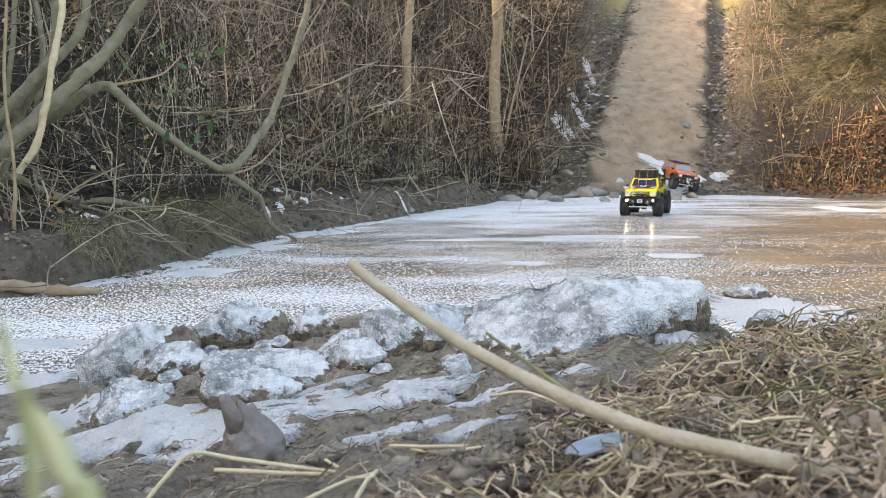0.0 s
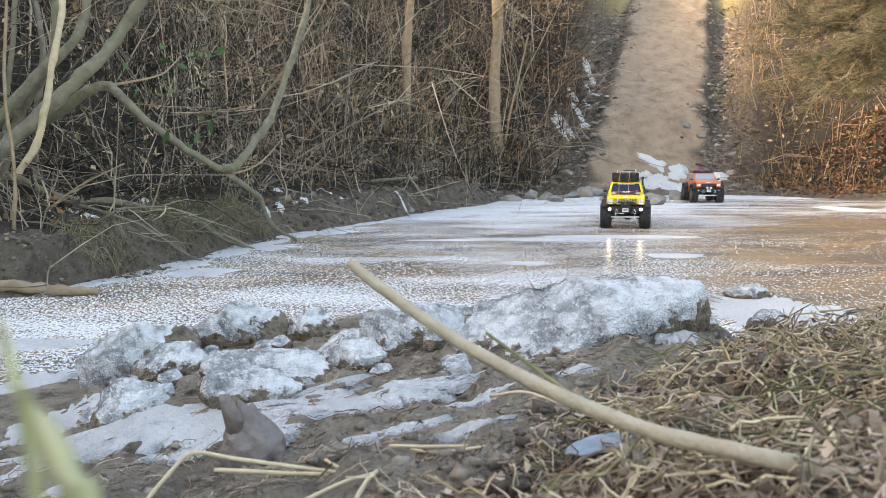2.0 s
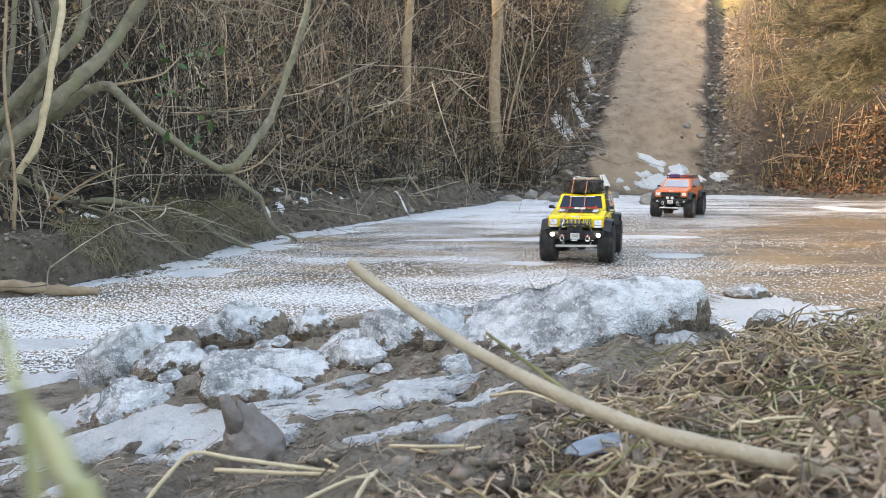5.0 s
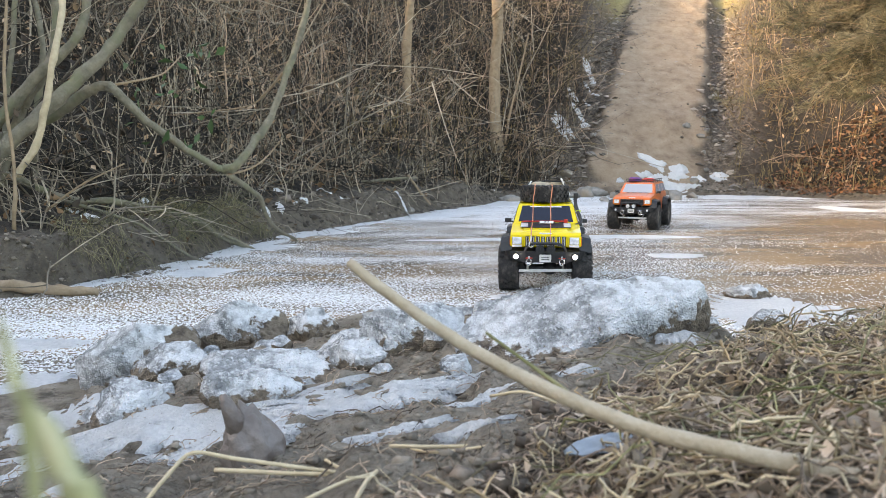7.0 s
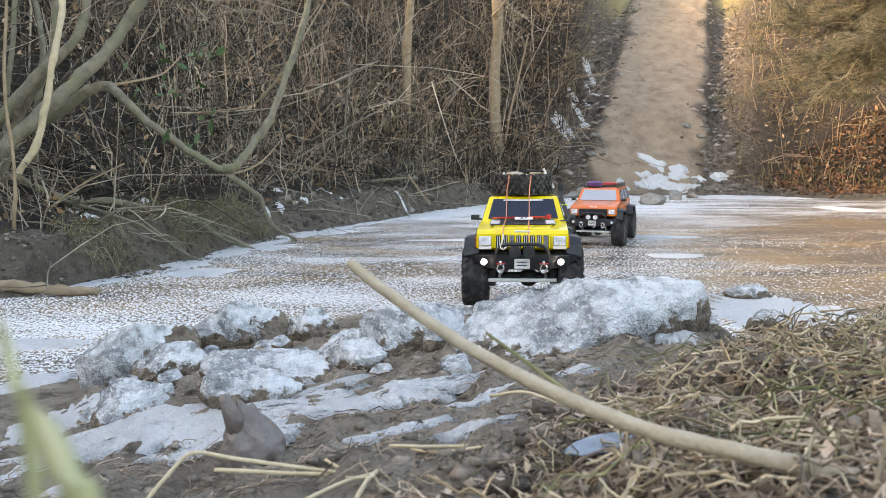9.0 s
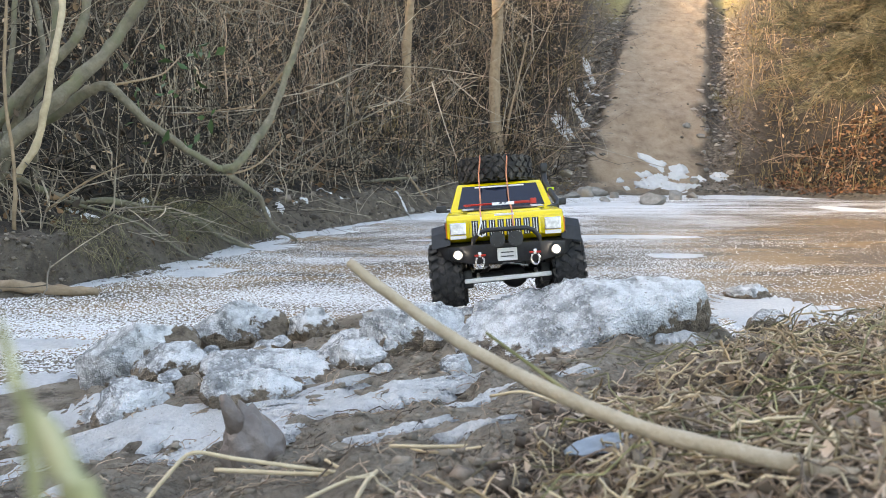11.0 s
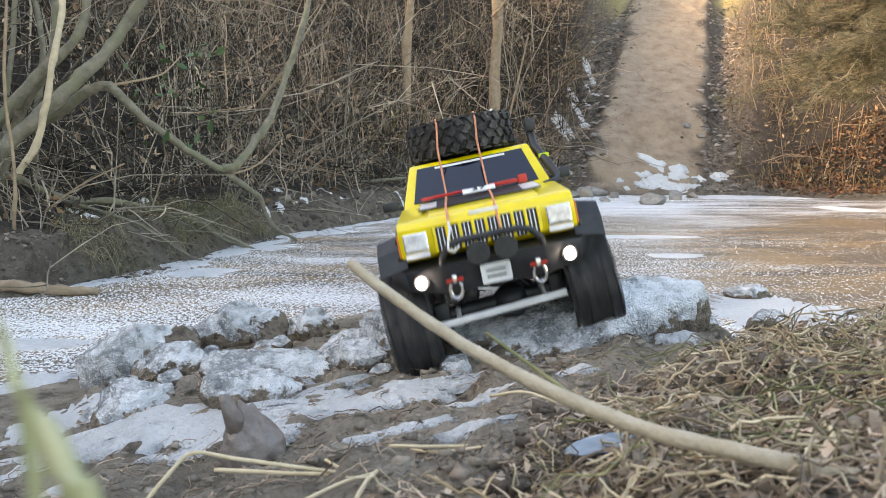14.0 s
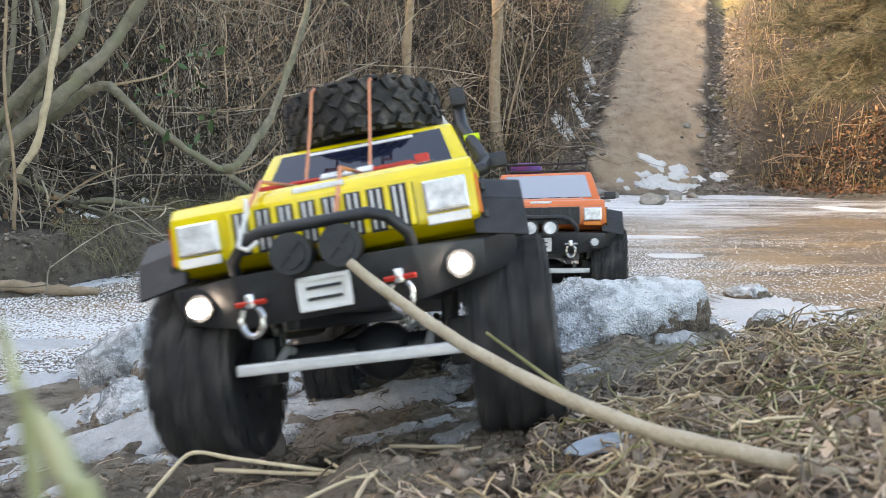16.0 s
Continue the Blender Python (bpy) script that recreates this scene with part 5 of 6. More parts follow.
mod = scrap.modifiers.new("thick", "SOLIDIFY")
mod.thickness = 0.0006
branch("bent_branch", [(-1.518, 2.6, 0.374), (-1.304, 2.55, 0.44), (-1.187, 2.5, 0.49), (-1.114, 2.5, 0.542), (-1.052, 2.5, 0.565), (-1.012, 2.5, 0.541), (-0.943, 2.55, 0.458), (-0.853, 2.65, 0.369), (-0.76, 2.75, 0.298), (-0.699, 2.85, 0.23), (-0.667, 2.9, 0.193), (-0.663, 2.95, 0.131), (-0.643, 3.05, 0.069), (-0.602, 3.25, 0.004)], 0.02, 0.006)
branch("forked_branch", [(-0.77, 2.75, 0.302), (-0.711, 2.75, 0.318), (-0.666, 2.8, 0.39), (-0.611, 2.85, 0.491), (-0.568, 2.9, 0.624), (-0.533, 2.95, 0.75), (-0.498, 3.0, 0.899), (-0.464, 3.0, 1.04)], 0.016, 0.01)
branch("leaning_trunk", [(-1.383, 2.3, 0.26), (-1.271, 2.35, 0.391), (-1.155, 2.4, 0.518), (-1.053, 2.45, 0.631), (-0.973, 2.5, 0.756), (-0.871, 2.5, 0.908)], 0.023, 0.016)
branch("leaning_trunk", [(-1.397, 2.5, 0.253), (-1.352, 2.5, 0.394), (-1.31, 2.5, 0.499), (-1.218, 2.5, 0.637), (-1.189, 2.5, 0.773), (-1.191, 2.5, 0.891)], 0.018, 0.013)
branch("leaning_trunk", [(-1.411, 2.45, 0.41), (-1.319, 2.45, 0.496), (-1.226, 2.45, 0.598), (-1.1, 2.45, 0.715), (-1.079, 2.5, 0.891)], 0.022, 0.012)
branch("split_stem", [(-1.237, 2.3, 0.29), (-1.18, 2.3, 0.366), (-1.142, 2.3, 0.471), (-1.115, 2.3, 0.598), (-1.105, 2.35, 0.748), (-1.115, 2.4, 0.869)], 0.011, 0.009)
branch("leaning_trunk", [(-1.439, 2.6, 0.231), (-1.419, 2.6, 0.487), (-1.383, 2.6, 0.702), (-1.356, 2.6, 0.913)], 0.01, 0.008)
branch("leaning_trunk", [(-1.393, 2.7, 0.246), (-1.367, 2.7, 0.493), (-1.335, 2.7, 0.716), (-1.37, 2.7, 0.935)], 0.012, 0.008)
branch("twig", [(-1.198, 2.2, 0.138), (-1.185, 2.2, 0.311), (-1.2, 2.2, 0.526), (-1.175, 2.2, 0.811)], 0.006, 0.004)
branch("fallen_branch", [(-1.386, 2.55, 0.284), (-1.251, 2.6, 0.212), (-1.105, 2.65, 0.195), (-1.01, 2.75, 0.165), (-0.886, 2.85, 0.112), (-0.814, 2.95, 0.036), (-0.721, 3.0, -0.004)], 0.013, 0.007)
branch("fallen_branch", [(-1.227, 2.55, 0.206), (-1.08, 2.5, 0.173), (-0.976, 2.55, 0.124), (-0.849, 2.6, 0.025), (-0.766, 2.6, -0.01)], 0.006, 0.003)
branch("fallen_branch", [(-0.902, 2.9, 0.093), (-0.813, 2.95, 0.051), (-0.698, 2.95, -0.003)], 0.008, 0.004)
branch("twig", [(-1.208, 2.4, 0.18), (-1.101, 2.4, 0.257), (-0.961, 2.4, 0.325)], 0.004, 0.002)
branch("twig", [(-1.052, 2.5, 0.563), (-0.991, 2.55, 0.581), (-0.91, 2.6, 0.609), (-0.876, 2.7, 0.679)], 0.005, 0.002)
branch("twig", [(-0.751, 2.75, 0.283), (-0.685, 2.8, 0.302), (-0.635, 2.85, 0.341), (-0.583, 2.9, 0.412)], 0.004, 0.002)
branch("twig", [(-0.577, 2.9, 0.644), (-0.651, 2.95, 0.578), (-0.748, 3.0, 0.53), (-1.058, 3.1, 0.504)], 0.005, 0.002)
branch("twig", [(-0.605, 3.25, 0.004), (-0.673, 3.3, -0.008), (-0.803, 3.3, -0.001)], 0.003, 0.002)
branch("twig", [(-0.542, 3.9, 0.001), (-0.469, 3.8, -0.018), (-0.372, 3.5, -0.022)], 0.005, 0.002)
branch("fallen_branch", [(-0.502, 4.9, 0.189), (-0.328, 4.9, 0.207), (-0.162, 4.95, 0.216)], 0.012, 0.008)
branch("twig", [(-0.216, 4.9, 0.234), (-0.152, 4.85, 0.149), (-0.075, 4.8, 0.059)], 0.008, 0.006)
branch("sapling", [(-0.203, 6.0, 1.736), (-0.237, 6.0, 1.454), (-0.27, 6.05, 1.176), (-0.275, 6.1, 0.678)], 0.03, 0.034)
branch("sapling", [(0.469, 6.8, 1.921), (0.458, 6.85, 1.472), (0.446, 6.9, 0.961), (0.463, 6.95, 0.384)], 0.04, 0.052)
branch("sapling", [(0.533, 6.9, 0.457), (0.588, 6.9, 0.77), (0.649, 6.9, 1.009), (0.726, 6.9, 1.387)], 0.012, 0.006)
branch("twig", [(0.407, 6.8, 1.51), (0.493, 6.7, 1.592), (0.561, 6.7, 1.808)], 0.012, 0.008)
straw("dry_reed", [(-0.043, 0.36, 0.297), (-0.031, 0.355, 0.288), (-0.006, 0.345, 0.272), (0.016, 0.335, 0.26), (0.05, 0.315, 0.247), (0.08, 0.295, 0.24), (0.105, 0.28, 0.238), (0.124, 0.272, 0.236), (0.145, 0.265, 0.233)], 0.0024, 0.0038)
straw("green_stem", [(0.02, 0.36, 0.264), (0.036, 0.35, 0.254), (0.053, 0.335, 0.244), (0.06, 0.32, 0.239)], 0.0007, 0.0012)
straw("straw", [(-0.158, 0.4, 0.163), (-0.148, 0.41, 0.175), (-0.138, 0.42, 0.183), (-0.117, 0.42, 0.18), (-0.082, 0.42, 0.175), (-0.051, 0.42, 0.171), (-0.026, 0.42, 0.17)], 0.0012, 0.0011)
straw("straw", [(-0.068, 0.44, 0.171), (-0.045, 0.42, 0.167), (-0.025, 0.4, 0.166)], 0.001, 0.001)
straw("straw", [(-0.069, 0.38, 0.174), (-0.051, 0.39, 0.179), (-0.035, 0.4, 0.18)], 0.0011, 0.0009)
straw("straw", [(-0.043, 0.37, 0.178), (-0.038, 0.38, 0.184), (-0.034, 0.39, 0.185)], 0.0013, 0.0011)
straw("straw", [(-0.035, 0.5, 0.159), (-0.008, 0.47, 0.164), (0.015, 0.45, 0.174), (0.038, 0.44, 0.181)], 0.001, 0.0008)
straw("straw", [(0.034, 0.55, 0.175), (0.056, 0.52, 0.187), (0.08, 0.5, 0.183), (0.096, 0.47, 0.182)], 0.0011, 0.0008)
straw("straw", [(0.052, 0.45, 0.186), (0.063, 0.42, 0.184), (0.067, 0.4, 0.182)], 0.0014, 0.001)
straw("straw", [(0.09, 0.42, 0.201), (0.095, 0.38, 0.199), (0.105, 0.34, 0.201), (0.114, 0.32, 0.201)], 0.0012, 0.0012)
straw("straw", [(0.14, 0.55, 0.167), (0.163, 0.56, 0.177), (0.191, 0.57, 0.18), (0.215, 0.58, 0.179)], 0.0013, 0.001)
straw("straw", [(0.226, 0.6, 0.187), (0.261, 0.6, 0.201), (0.305, 0.62, 0.203), (0.354, 0.62, 0.205)], 0.0012, 0.001)
straw("straw", [(-0.132, 0.44, 0.165), (-0.084, 0.43, 0.167), (-0.039, 0.42, 0.17), (-0.026, 0.42, 0.167)], 0.0014, 0.0011)
straw("straw", [(-0.033, 0.47, 0.168), (0.016, 0.46, 0.172), (0.061, 0.47, 0.175), (0.089, 0.47, 0.182)], 0.0012, 0.001)
blade("grass_blade", [(-0.034, 0.0625, 0.3255), (-0.031, 0.060, 0.3235), (-0.0285, 0.0575, 0.321), (-0.026, 0.055, 0.3185), (-0.023, 0.054, 0.290), (-0.021, 0.054, 0.215)], 0.0012, 0.0018)
blade("grass_blade", [(-0.0315, 0.055, 0.334), (-0.031, 0.055, 0.3315), (-0.029, 0.0525, 0.329), (-0.0285, 0.0525, 0.3265), (-0.028, 0.053, 0.300), (-0.027, 0.053, 0.215)], 0.0004, 0.0007)
blade("grass_blade", [(0.283, 0.5, 0.232), (0.254, 0.45, 0.223), (0.234, 0.4, 0.204)], 0.0008, 0.0014)
ice_block(-0.455, 1.150, 0.016, 0.165, 0.095, 0.078, 12, -26, 12)
ice_block(-0.340, 1.280, 0.040, 0.145, 0.10, 0.080, 8, -9)
ice_block(-0.207, 1.200, 0.066, 0.085, 0.06, 0.052, -10, -14)
ice_block(-0.195, 0.905, 0.090, 0.150, 0.12, 0.030, 10, 2)
ice_block(-0.105, 0.930, 0.100, 0.105, 0.11, 0.034, -20, -3)
ice_block(-0.352, 0.865, 0.052, 0.095, 0.075, 0.052, 5, -4, 8)
ice_block(-0.375, 1.085, 0.044, 0.115, 0.075, 0.038, -8, -4)
ice_block(-0.202, 0.815, 0.088, 0.092, 0.065, 0.036, 12, 3)
ice_block(-0.035, 0.925, 0.112, 0.115, 0.085, 0.066, -6, -3)
ice_block(0.152, 0.850, 0.128, 0.262, 0.120, 0.088, 18, -10)
ice_block(0.125, 1.080, 0.130, 0.155, 0.10, 0.026, 4, -1)
ice_block(0.014, 0.790, 0.112, 0.052, 0.05, 0.036, 30, 5)
ice_block(0.347, 1.050, 0.110, 0.044, 0.035, 0.024, 10)
ice_block(0.352, 0.850, 0.160, 0.040, 0.030, 0.020, -10, 6)
ice_block(0.760, 1.930, 0.0, 0.110, 0.080, 0.030, 5)
# lumps and shards broken off between the blocks
shard_rng = np.random.RandomState(61)
for i in range(26):
    bx, by = shard_rng.uniform(-0.43, 0.08), shard_rng.uniform(0.82, 1.22)
    r = shard_rng.uniform(0.012, 0.034)
    ice_block(bx, by, float(land(bx, by)), r * 1.3, r, r * 0.7, shard_rng.uniform(0, 180), shard_rng.uniform(-15, 15), 0, True)
snow_patch(0.30, 3.30, 0.40, 0.060, 3)
snow_patch(0.78, 3.42, 0.36, 0.075, -2)
snow_patch(0.269, 2.552, 0.082, 0.054, 0)
snow_patch(0.816, 2.76, 0.11, 0.07, 10)
snow_patch(2.667, 5.284, 0.143, 0.348, 0)
snow_patch(-0.72, 2.352, 0.101, 0.106, 0)
snow_patch(-0.849, 2.54, 0.108, 0.098, 0)
snow_patch(0.74, 1.74, 0.18, 0.24, 0)
snow_patch(-0.46, 0.95, 0.085, 0.10, 0)
snow_patch(-0.602, 1.132, 0.103, 0.14, 0)
snow_patch(-0.26, 0.776, 0.199, 0.058, 0)
snow_patch(-0.055, 0.735, 0.10, 0.032, 8)
snow_patch(-0.036, 0.590, 0.048, 0.020, 20)
snow_patch(0.022, 0.490, 0.030, 0.016, 15)
snow_patch(0.036, 0.675, 0.055, 0.028, 20)
snow_patch(-0.198, 0.696, 0.074, 0.06, 0)
snow_patch(-0.399, 0.716, 0.02, 0.06, 0)
snow_patch(-0.310, 0.590, 0.035, 0.030, 0)
snow_patch(0.243, 0.815, 0.028, 0.050, 0)
snow_patch(0.112, 0.680, 0.026, 0.010, 10)
snow_patch(0.074, 1.184, 0.028, 0.42, 0)
snow_patch(2.636, 6.764, 0.508, 0.338, 0)
snow_patch(0.811, 5.792, 0.583, 0.278, 0)
snow_patch(-0.08, 4.672, 0.256, 0.182, 0)
snow_patch(-0.703, 3.02, 0.142, 0.134, 0)
snow_patch(0.301, 0.972, 0.018, 0.028, 0)
snow_patch(0.16, 1.904, 0.043, 0.076, 0)
snow_patch(-0.215, 4.692, 0.07, 0.02, 0)
snow_patch(-0.351, 4.296, 0.08, 0.02, 0)
snow_patch(-0.401, 4.18, 0.097, 0.062, 0)
snow_patch(-0.555, 3.616, 0.149, 0.136, 0)
snow_patch(-0.748, 1.436, 0.094, 0.054, 0)
snow_patch(2.102, 7.352, 0.159, 0.122, 0)
snow_patch(-0.965, 2.133, 0.155, 0.042, 65)
snow_patch(-0.821, 2.504, 0.142, 0.044, 83)
snow_patch(-0.775, 2.864, 0.19, 0.077, 83)
snow_patch(-0.692, 3.183, 0.13, 0.046, 73)
snow_patch(-0.632, 3.496, 0.162, 0.076, 73)
snow_patch(-0.512, 3.792, 0.205, 0.042, 73)
snow_patch(-0.393, 4.107, 0.143, 0.05, 67)
snow_patch(-0.278, 4.459, 0.134, 0.072, 67)
snow_patch(-0.097, 4.784, 0.177, 0.046, 67)
snow_patch(-0.001, 5.101, 0.181, 0.058, 66)
snow_patch(0.15, 5.35, 0.136, 0.064, 66)
snow_patch(0.228, 5.631, 0.14, 0.053, 66)
snow_patch(0.389, 5.875, 0.187, 0.07, 66)
snow_patch(0.457, 6.161, 0.21, 0.048, 66)
snow_patch(0.619, 6.395, 0.21, 0.07, 52)
snow_patch(0.815, 6.618, 0.182, 0.053, 52)
snow_patch(0.992, 6.857, 0.137, 0.064, 52)
snow_patch(1.219, 6.949, 0.2, 0.077, 7)
snow_patch(1.533, 7.039, 0.204, 0.044, 7)
snow_patch(1.858, 7.034, 0.159, 0.074, 7)
snow_patch(2.173, 7.113, 0.13, 0.048, 7)
snow_patch(2.497, 7.121, 0.158, 0.069, 7)
rock(0.536, 6.208, 0.0, 0.071)
rock(0.723, 6.492, 0.0, 0.093)
rock(0.83, 6.424, 0.0, 0.101)
rock(0.882, 6.144, 0.0, 0.079)
rock(1.082, 6.708, 0.0, 0.067)
rock(1.232, 6.88, 0.0, 0.108)
rock(1.353, 6.996, 0.0, 0.12)
rock(1.441, 6.708, 0.0, 0.067)
rock(1.548, 5.764, 0.0, 0.107)
rock(1.879, 6.404, 0.0, 0.091)
rock(1.169, 7.604, 0.159, 0.098)
rock(1.334, 7.784, 0.215, 0.067)
rock(1.476, 7.88, 0.357, 0.056)
rock(1.568, 8.272, 0.557, 0.053)
rock(1.101, 7.704, 0.236, 0.05)
rock(0.979, 7.604, 0.183, 0.049)
rock(1.261, 6.176, 0.0, 0.053)
rock(2.111, 6.708, 0.0, 0.067)
rock(2.995, 8.888, 0.84, 0.057)
rock(2.765, 8.392, 0.607, 0.054)
rock(2.576, 8.46, 0.661, 0.048)
rock(2.657, 8.128, 0.375, 0.046)
rock(3.119, 9.216, 1.015, 0.066)
rock(3.099, 9.368, 1.164, 0.047)
rock(2.689, 8.336, 0.552, 0.048)
rock(2.738, 7.444, 0.056, 0.048)
rock(0.472, 6.24, 0.0, 0.045)
rock(0.473, 7.768, 0.416, 0.044)
rock(-0.2, 4.748, 0.011, 0.047)
rock(2.786, 8.564, 0.736, 0.049)
rock(2.616, 7.896, 0.209, 0.039)
rock(2.448, 7.708, 0.099, 0.05)


# ---- movement ----
def car_pose(x, y, z, yaw=0.0, pitch=0.0, roll=0.0):
    """Origin under the car's middle; yaw: turns its nose to its left; pitch: nose up; roll: leans."""
    return Matrix.Translation((x, y, z)) @ Matrix.Rotation(radians(yaw), 4, "Z") @ Matrix.Rotation(radians(-pitch), 4, "X") @ Matrix.Rotation(radians(roll), 4, "Y")


def wheel_rows(rows, slip):
    """Turns of a wheel along the car's way, in steps of a tenth of a second."""
    ts = [r[0] for r in rows]
    step = [0.0]
    for (t0, a), (t1, b) in zip(rows, rows[1:]):
        step.append(step[-1] + (b.translation - a.translation).length / 0.058)
    out = []
    for i in range(161):
        t = i / 10
        out.append((t, float(np.interp(t, ts, step)) + float(np.interp(t, *zip(*slip)))))
    return out


def roll_wheels(wheels, turns, front=((0, 0, 0), (16, 0, 0)), rear=((0, 0, 0), (16, 0, 0))):
    """Turns all four wheels; front and rear give each axle's lift and lean on its springs."""
    for w in wheels:
        home = w.location.copy()
        ts, lifts, leans = zip(*(front if home.y < 0 else rear))
        rows = []
        for t, a in turns:
            lean = radians(float(np.interp(t, ts, leans)))
            up = float(np.interp(t, ts, lifts)) - home.x * math.sin(lean)
            rows.append((t, Matrix.Translation(home + Vector((0, 0, up))) @ Matrix.Rotation(lean, 4, "Y") @ Matrix.Rotation(a, 4, "X")))
        walk(w, rows)


def lean_axle(axle, rows):
    home = axle.location.copy()
    walk(axle, [(t, Matrix.Translation(home + Vector((0, 0, lift))) @ Matrix.Rotation(radians(lean), 4, "Y")) for t, lift, lean in rows])


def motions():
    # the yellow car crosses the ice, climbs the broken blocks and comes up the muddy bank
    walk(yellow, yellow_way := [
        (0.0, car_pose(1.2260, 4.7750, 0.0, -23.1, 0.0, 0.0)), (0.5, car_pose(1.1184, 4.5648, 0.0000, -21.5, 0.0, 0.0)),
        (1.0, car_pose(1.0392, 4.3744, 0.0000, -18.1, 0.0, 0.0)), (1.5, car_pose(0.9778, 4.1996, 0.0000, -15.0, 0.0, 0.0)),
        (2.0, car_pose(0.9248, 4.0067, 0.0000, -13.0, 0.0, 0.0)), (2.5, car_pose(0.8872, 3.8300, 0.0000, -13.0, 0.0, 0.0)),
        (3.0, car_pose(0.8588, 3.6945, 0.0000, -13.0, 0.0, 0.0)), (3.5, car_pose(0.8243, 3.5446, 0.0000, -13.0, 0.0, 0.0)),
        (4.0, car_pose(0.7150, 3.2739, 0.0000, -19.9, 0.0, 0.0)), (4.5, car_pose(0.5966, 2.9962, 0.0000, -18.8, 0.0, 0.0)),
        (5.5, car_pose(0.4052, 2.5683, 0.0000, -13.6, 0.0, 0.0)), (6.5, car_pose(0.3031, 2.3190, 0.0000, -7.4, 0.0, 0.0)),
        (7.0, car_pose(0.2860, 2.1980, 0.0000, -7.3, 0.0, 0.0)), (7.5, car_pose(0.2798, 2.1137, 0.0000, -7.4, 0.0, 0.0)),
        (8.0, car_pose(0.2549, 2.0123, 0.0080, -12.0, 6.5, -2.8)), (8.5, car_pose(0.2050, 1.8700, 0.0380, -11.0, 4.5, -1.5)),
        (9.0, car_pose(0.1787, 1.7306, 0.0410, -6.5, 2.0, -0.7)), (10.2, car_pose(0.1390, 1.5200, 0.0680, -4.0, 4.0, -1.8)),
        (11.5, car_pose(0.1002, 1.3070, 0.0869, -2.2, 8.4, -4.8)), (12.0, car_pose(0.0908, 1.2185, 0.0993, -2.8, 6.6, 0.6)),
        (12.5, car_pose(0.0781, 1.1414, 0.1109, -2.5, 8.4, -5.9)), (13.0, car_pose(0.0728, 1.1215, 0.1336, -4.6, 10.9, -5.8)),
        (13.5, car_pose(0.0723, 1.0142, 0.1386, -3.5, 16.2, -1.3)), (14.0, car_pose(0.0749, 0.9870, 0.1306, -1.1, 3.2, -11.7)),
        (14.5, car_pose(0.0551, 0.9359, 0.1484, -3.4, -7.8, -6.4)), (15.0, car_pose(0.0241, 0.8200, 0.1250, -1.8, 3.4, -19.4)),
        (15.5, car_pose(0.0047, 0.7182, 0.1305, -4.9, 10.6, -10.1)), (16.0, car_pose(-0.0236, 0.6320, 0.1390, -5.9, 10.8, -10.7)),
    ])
    front = [(0, 0, 0), (8, 0, -1.5), (9, 0, 0), (11.5, 0, -2.4), (12, 0, 1.5), (12.5, 0, -3.3), (13, -0.003, -5.1), (13.5, -0.005, -4.4),
             (14, -0.006, -4.0), (14.5, -0.010, -3.3), (15, -0.006, 7.4), (15.5, -0.004, 4.8), (16, -0.003, 3.0)]
    rear = [(0, 0, 0), (12.5, 0, 0), (13.5, -0.004, 0), (14.5, -0.006, 0), (15, -0.004, 6.0), (16, -0.012, 5.0)]
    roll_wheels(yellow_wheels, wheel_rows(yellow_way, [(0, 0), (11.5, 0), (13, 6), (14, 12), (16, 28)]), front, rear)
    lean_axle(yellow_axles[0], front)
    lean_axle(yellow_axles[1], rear)
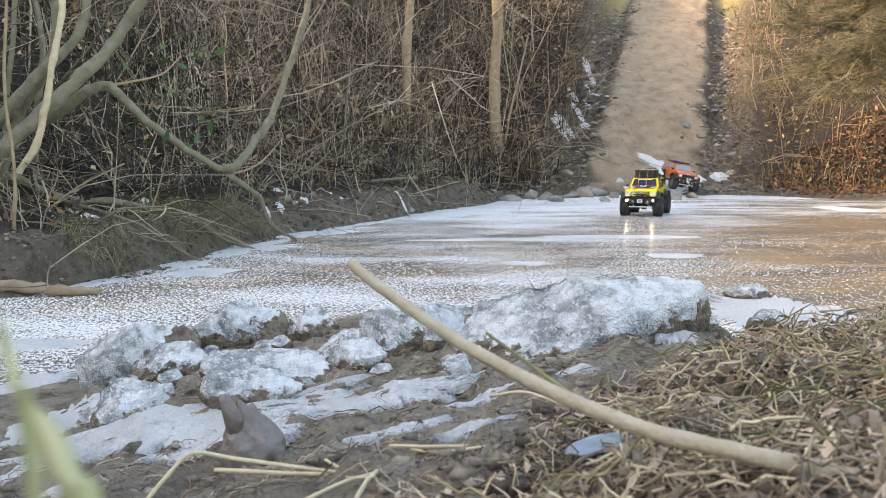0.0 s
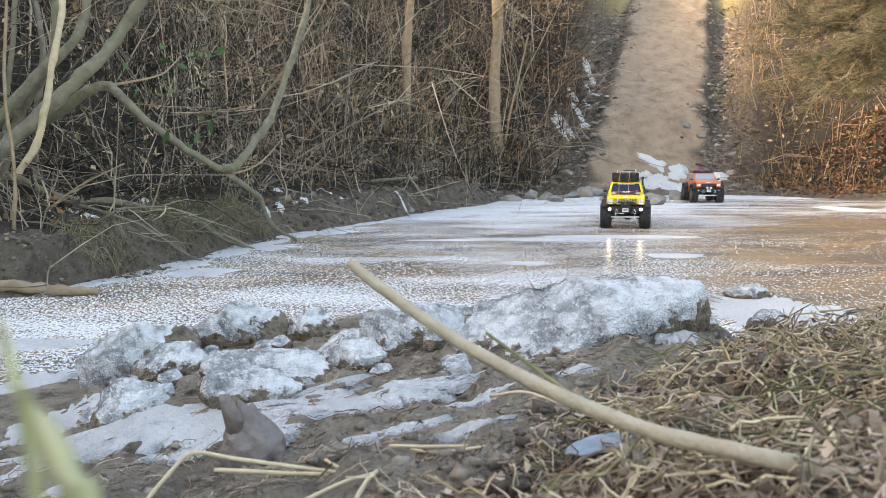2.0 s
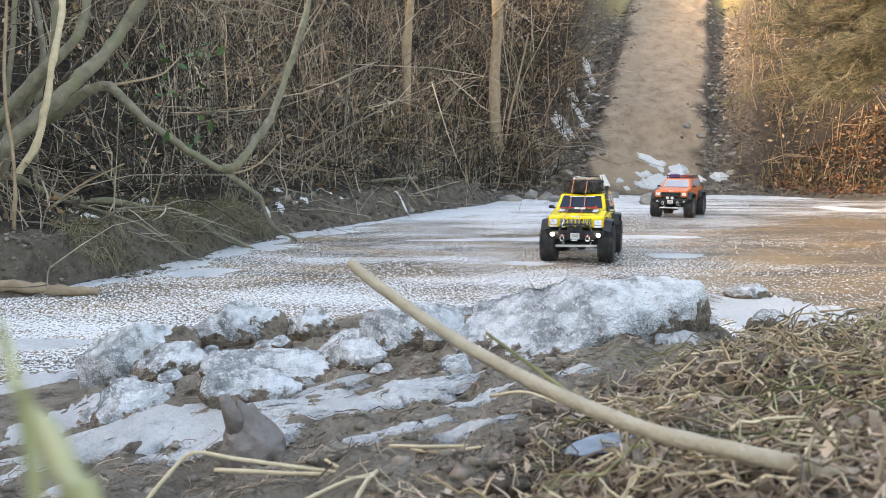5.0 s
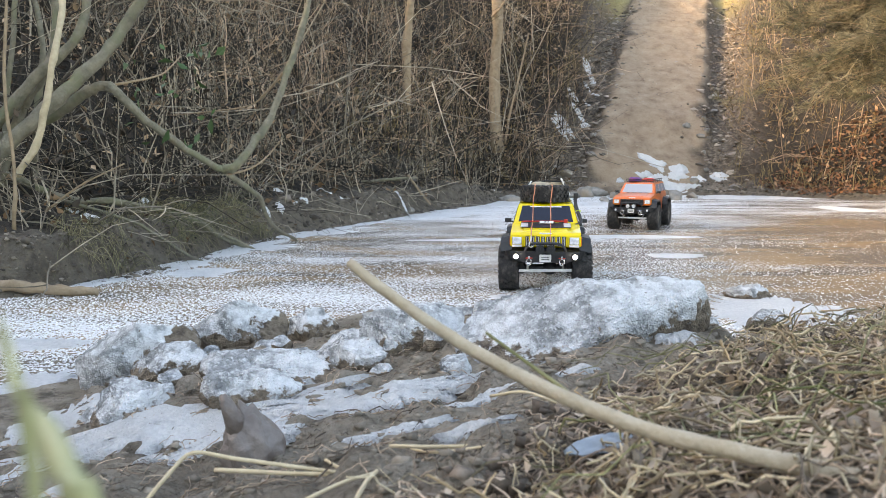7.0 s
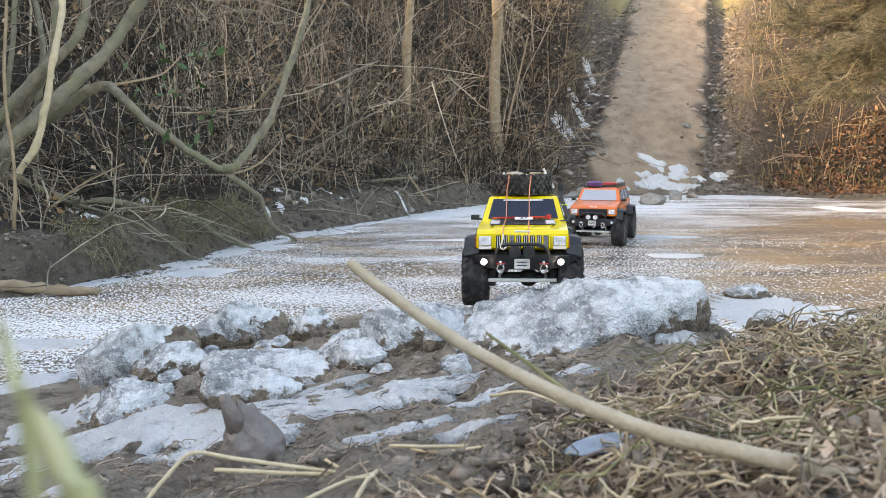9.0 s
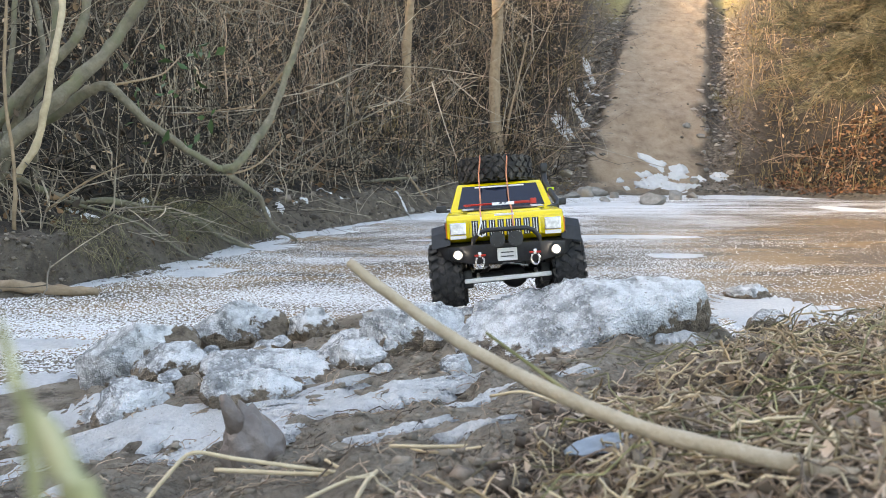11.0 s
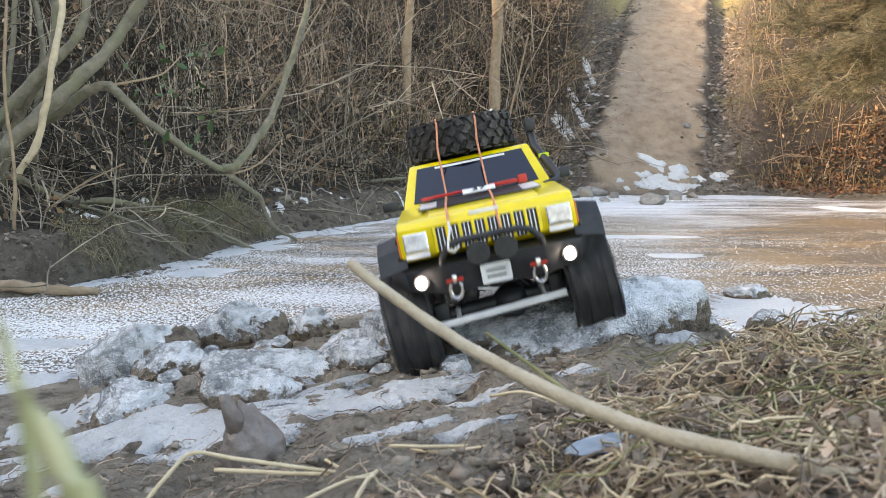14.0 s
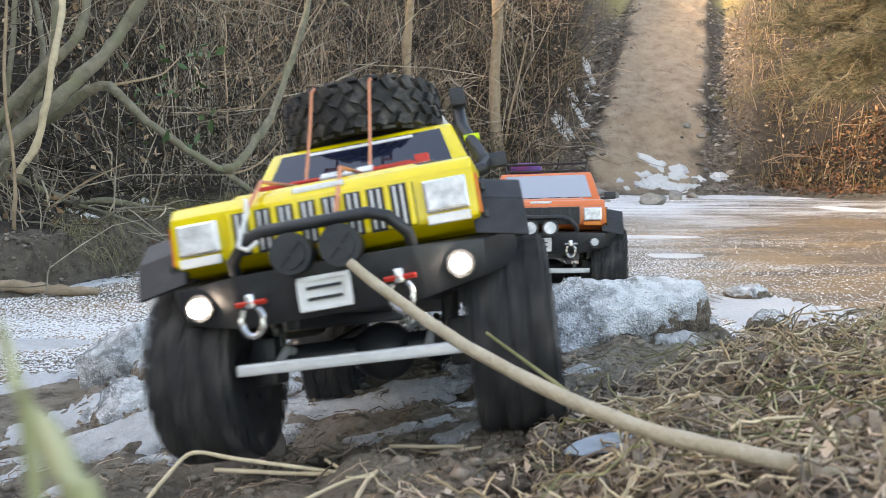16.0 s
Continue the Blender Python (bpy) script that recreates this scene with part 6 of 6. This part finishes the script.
    # the orange car drops off the end of the track and follows
    walk(orange, orange_way := [
        (0.0, car_pose(2.1000, 7.1500, 0.0650, 4.0, -6.0, 9.0)), (0.5, car_pose(2.0500, 6.8600, 0.0300, 9.0, -5.0, 7.0)),
        (1.0, car_pose(2.0900, 6.6200, 0.0150, 13.0, -3.0, 4.0)), (1.5, car_pose(2.0761, 6.4845, 0.0000, -0.2, 0.0, 0.0)),
        (2.0, car_pose(2.0172, 6.1694, 0.0000, -6.4, 0.0, 0.0)), (2.5, car_pose(1.9401, 5.8836, 0.0000, -9.5, 0.0, 0.0)),
        (3.0, car_pose(1.9102, 5.7481, 0.0000, -14.5, 0.0, 0.0)), (3.5, car_pose(1.7948, 5.4968, 0.0000, -19.0, 0.0, 0.0)),
        (4.0, car_pose(1.6521, 5.2097, 0.0000, -25.3, 0.0, 0.0)), (5.0, car_pose(1.3961, 4.6815, 0.0000, -28.2, 0.0, 0.0)),
        (6.5, car_pose(1.0759, 4.0899, 0.0000, -25.3, 0.0, 0.0)), (7.0, car_pose(0.9831, 3.9352, 0.0000, -24.5, 0.0, 0.0)),
        (7.5, car_pose(0.8945, 3.7934, 0.0000, -22.8, 0.0, 0.0)), (8.0, car_pose(0.8225, 3.6607, 0.0000, -22.2, 0.0, 0.0)),
        (8.5, car_pose(0.7408, 3.4901, 0.0000, -21.5, 0.0, 0.0)), (9.0, car_pose(0.6528, 3.2536, 0.0000, -19.8, 0.0, 0.0)),
        (11.5, car_pose(0.2291, 2.5595, 0.0000, -6.9, 0.0, 0.0)), (13.0, car_pose(0.1797, 2.0518, 0.0000, -4.9, 0.0, 0.0)),
        (14.0, car_pose(0.1600, 1.8005, 0.0200, -6.2, 0.0, 0.0)), (14.5, car_pose(0.1750, 1.6500, 0.0520, -8.0, 0.0, 0.0)), (14.8, car_pose(0.2180, 1.5538, 0.0706, -9.0, 0.0, 0.0)),
        (15.2, car_pose(0.2252, 1.4891, 0.0739, -9.0, 2.0, -2.0)), (15.6, car_pose(0.2136, 1.4045, 0.0881, -9.0, 9.0, 0.0)),
        (16.0, car_pose(0.1768, 1.3043, 0.0952, -10.0, 9.0, -2.0)),
    ])
    roll_wheels(orange_wheels, wheel_rows(orange_way, [(0, 0), (15, 0), (16, 4)]))


motions()
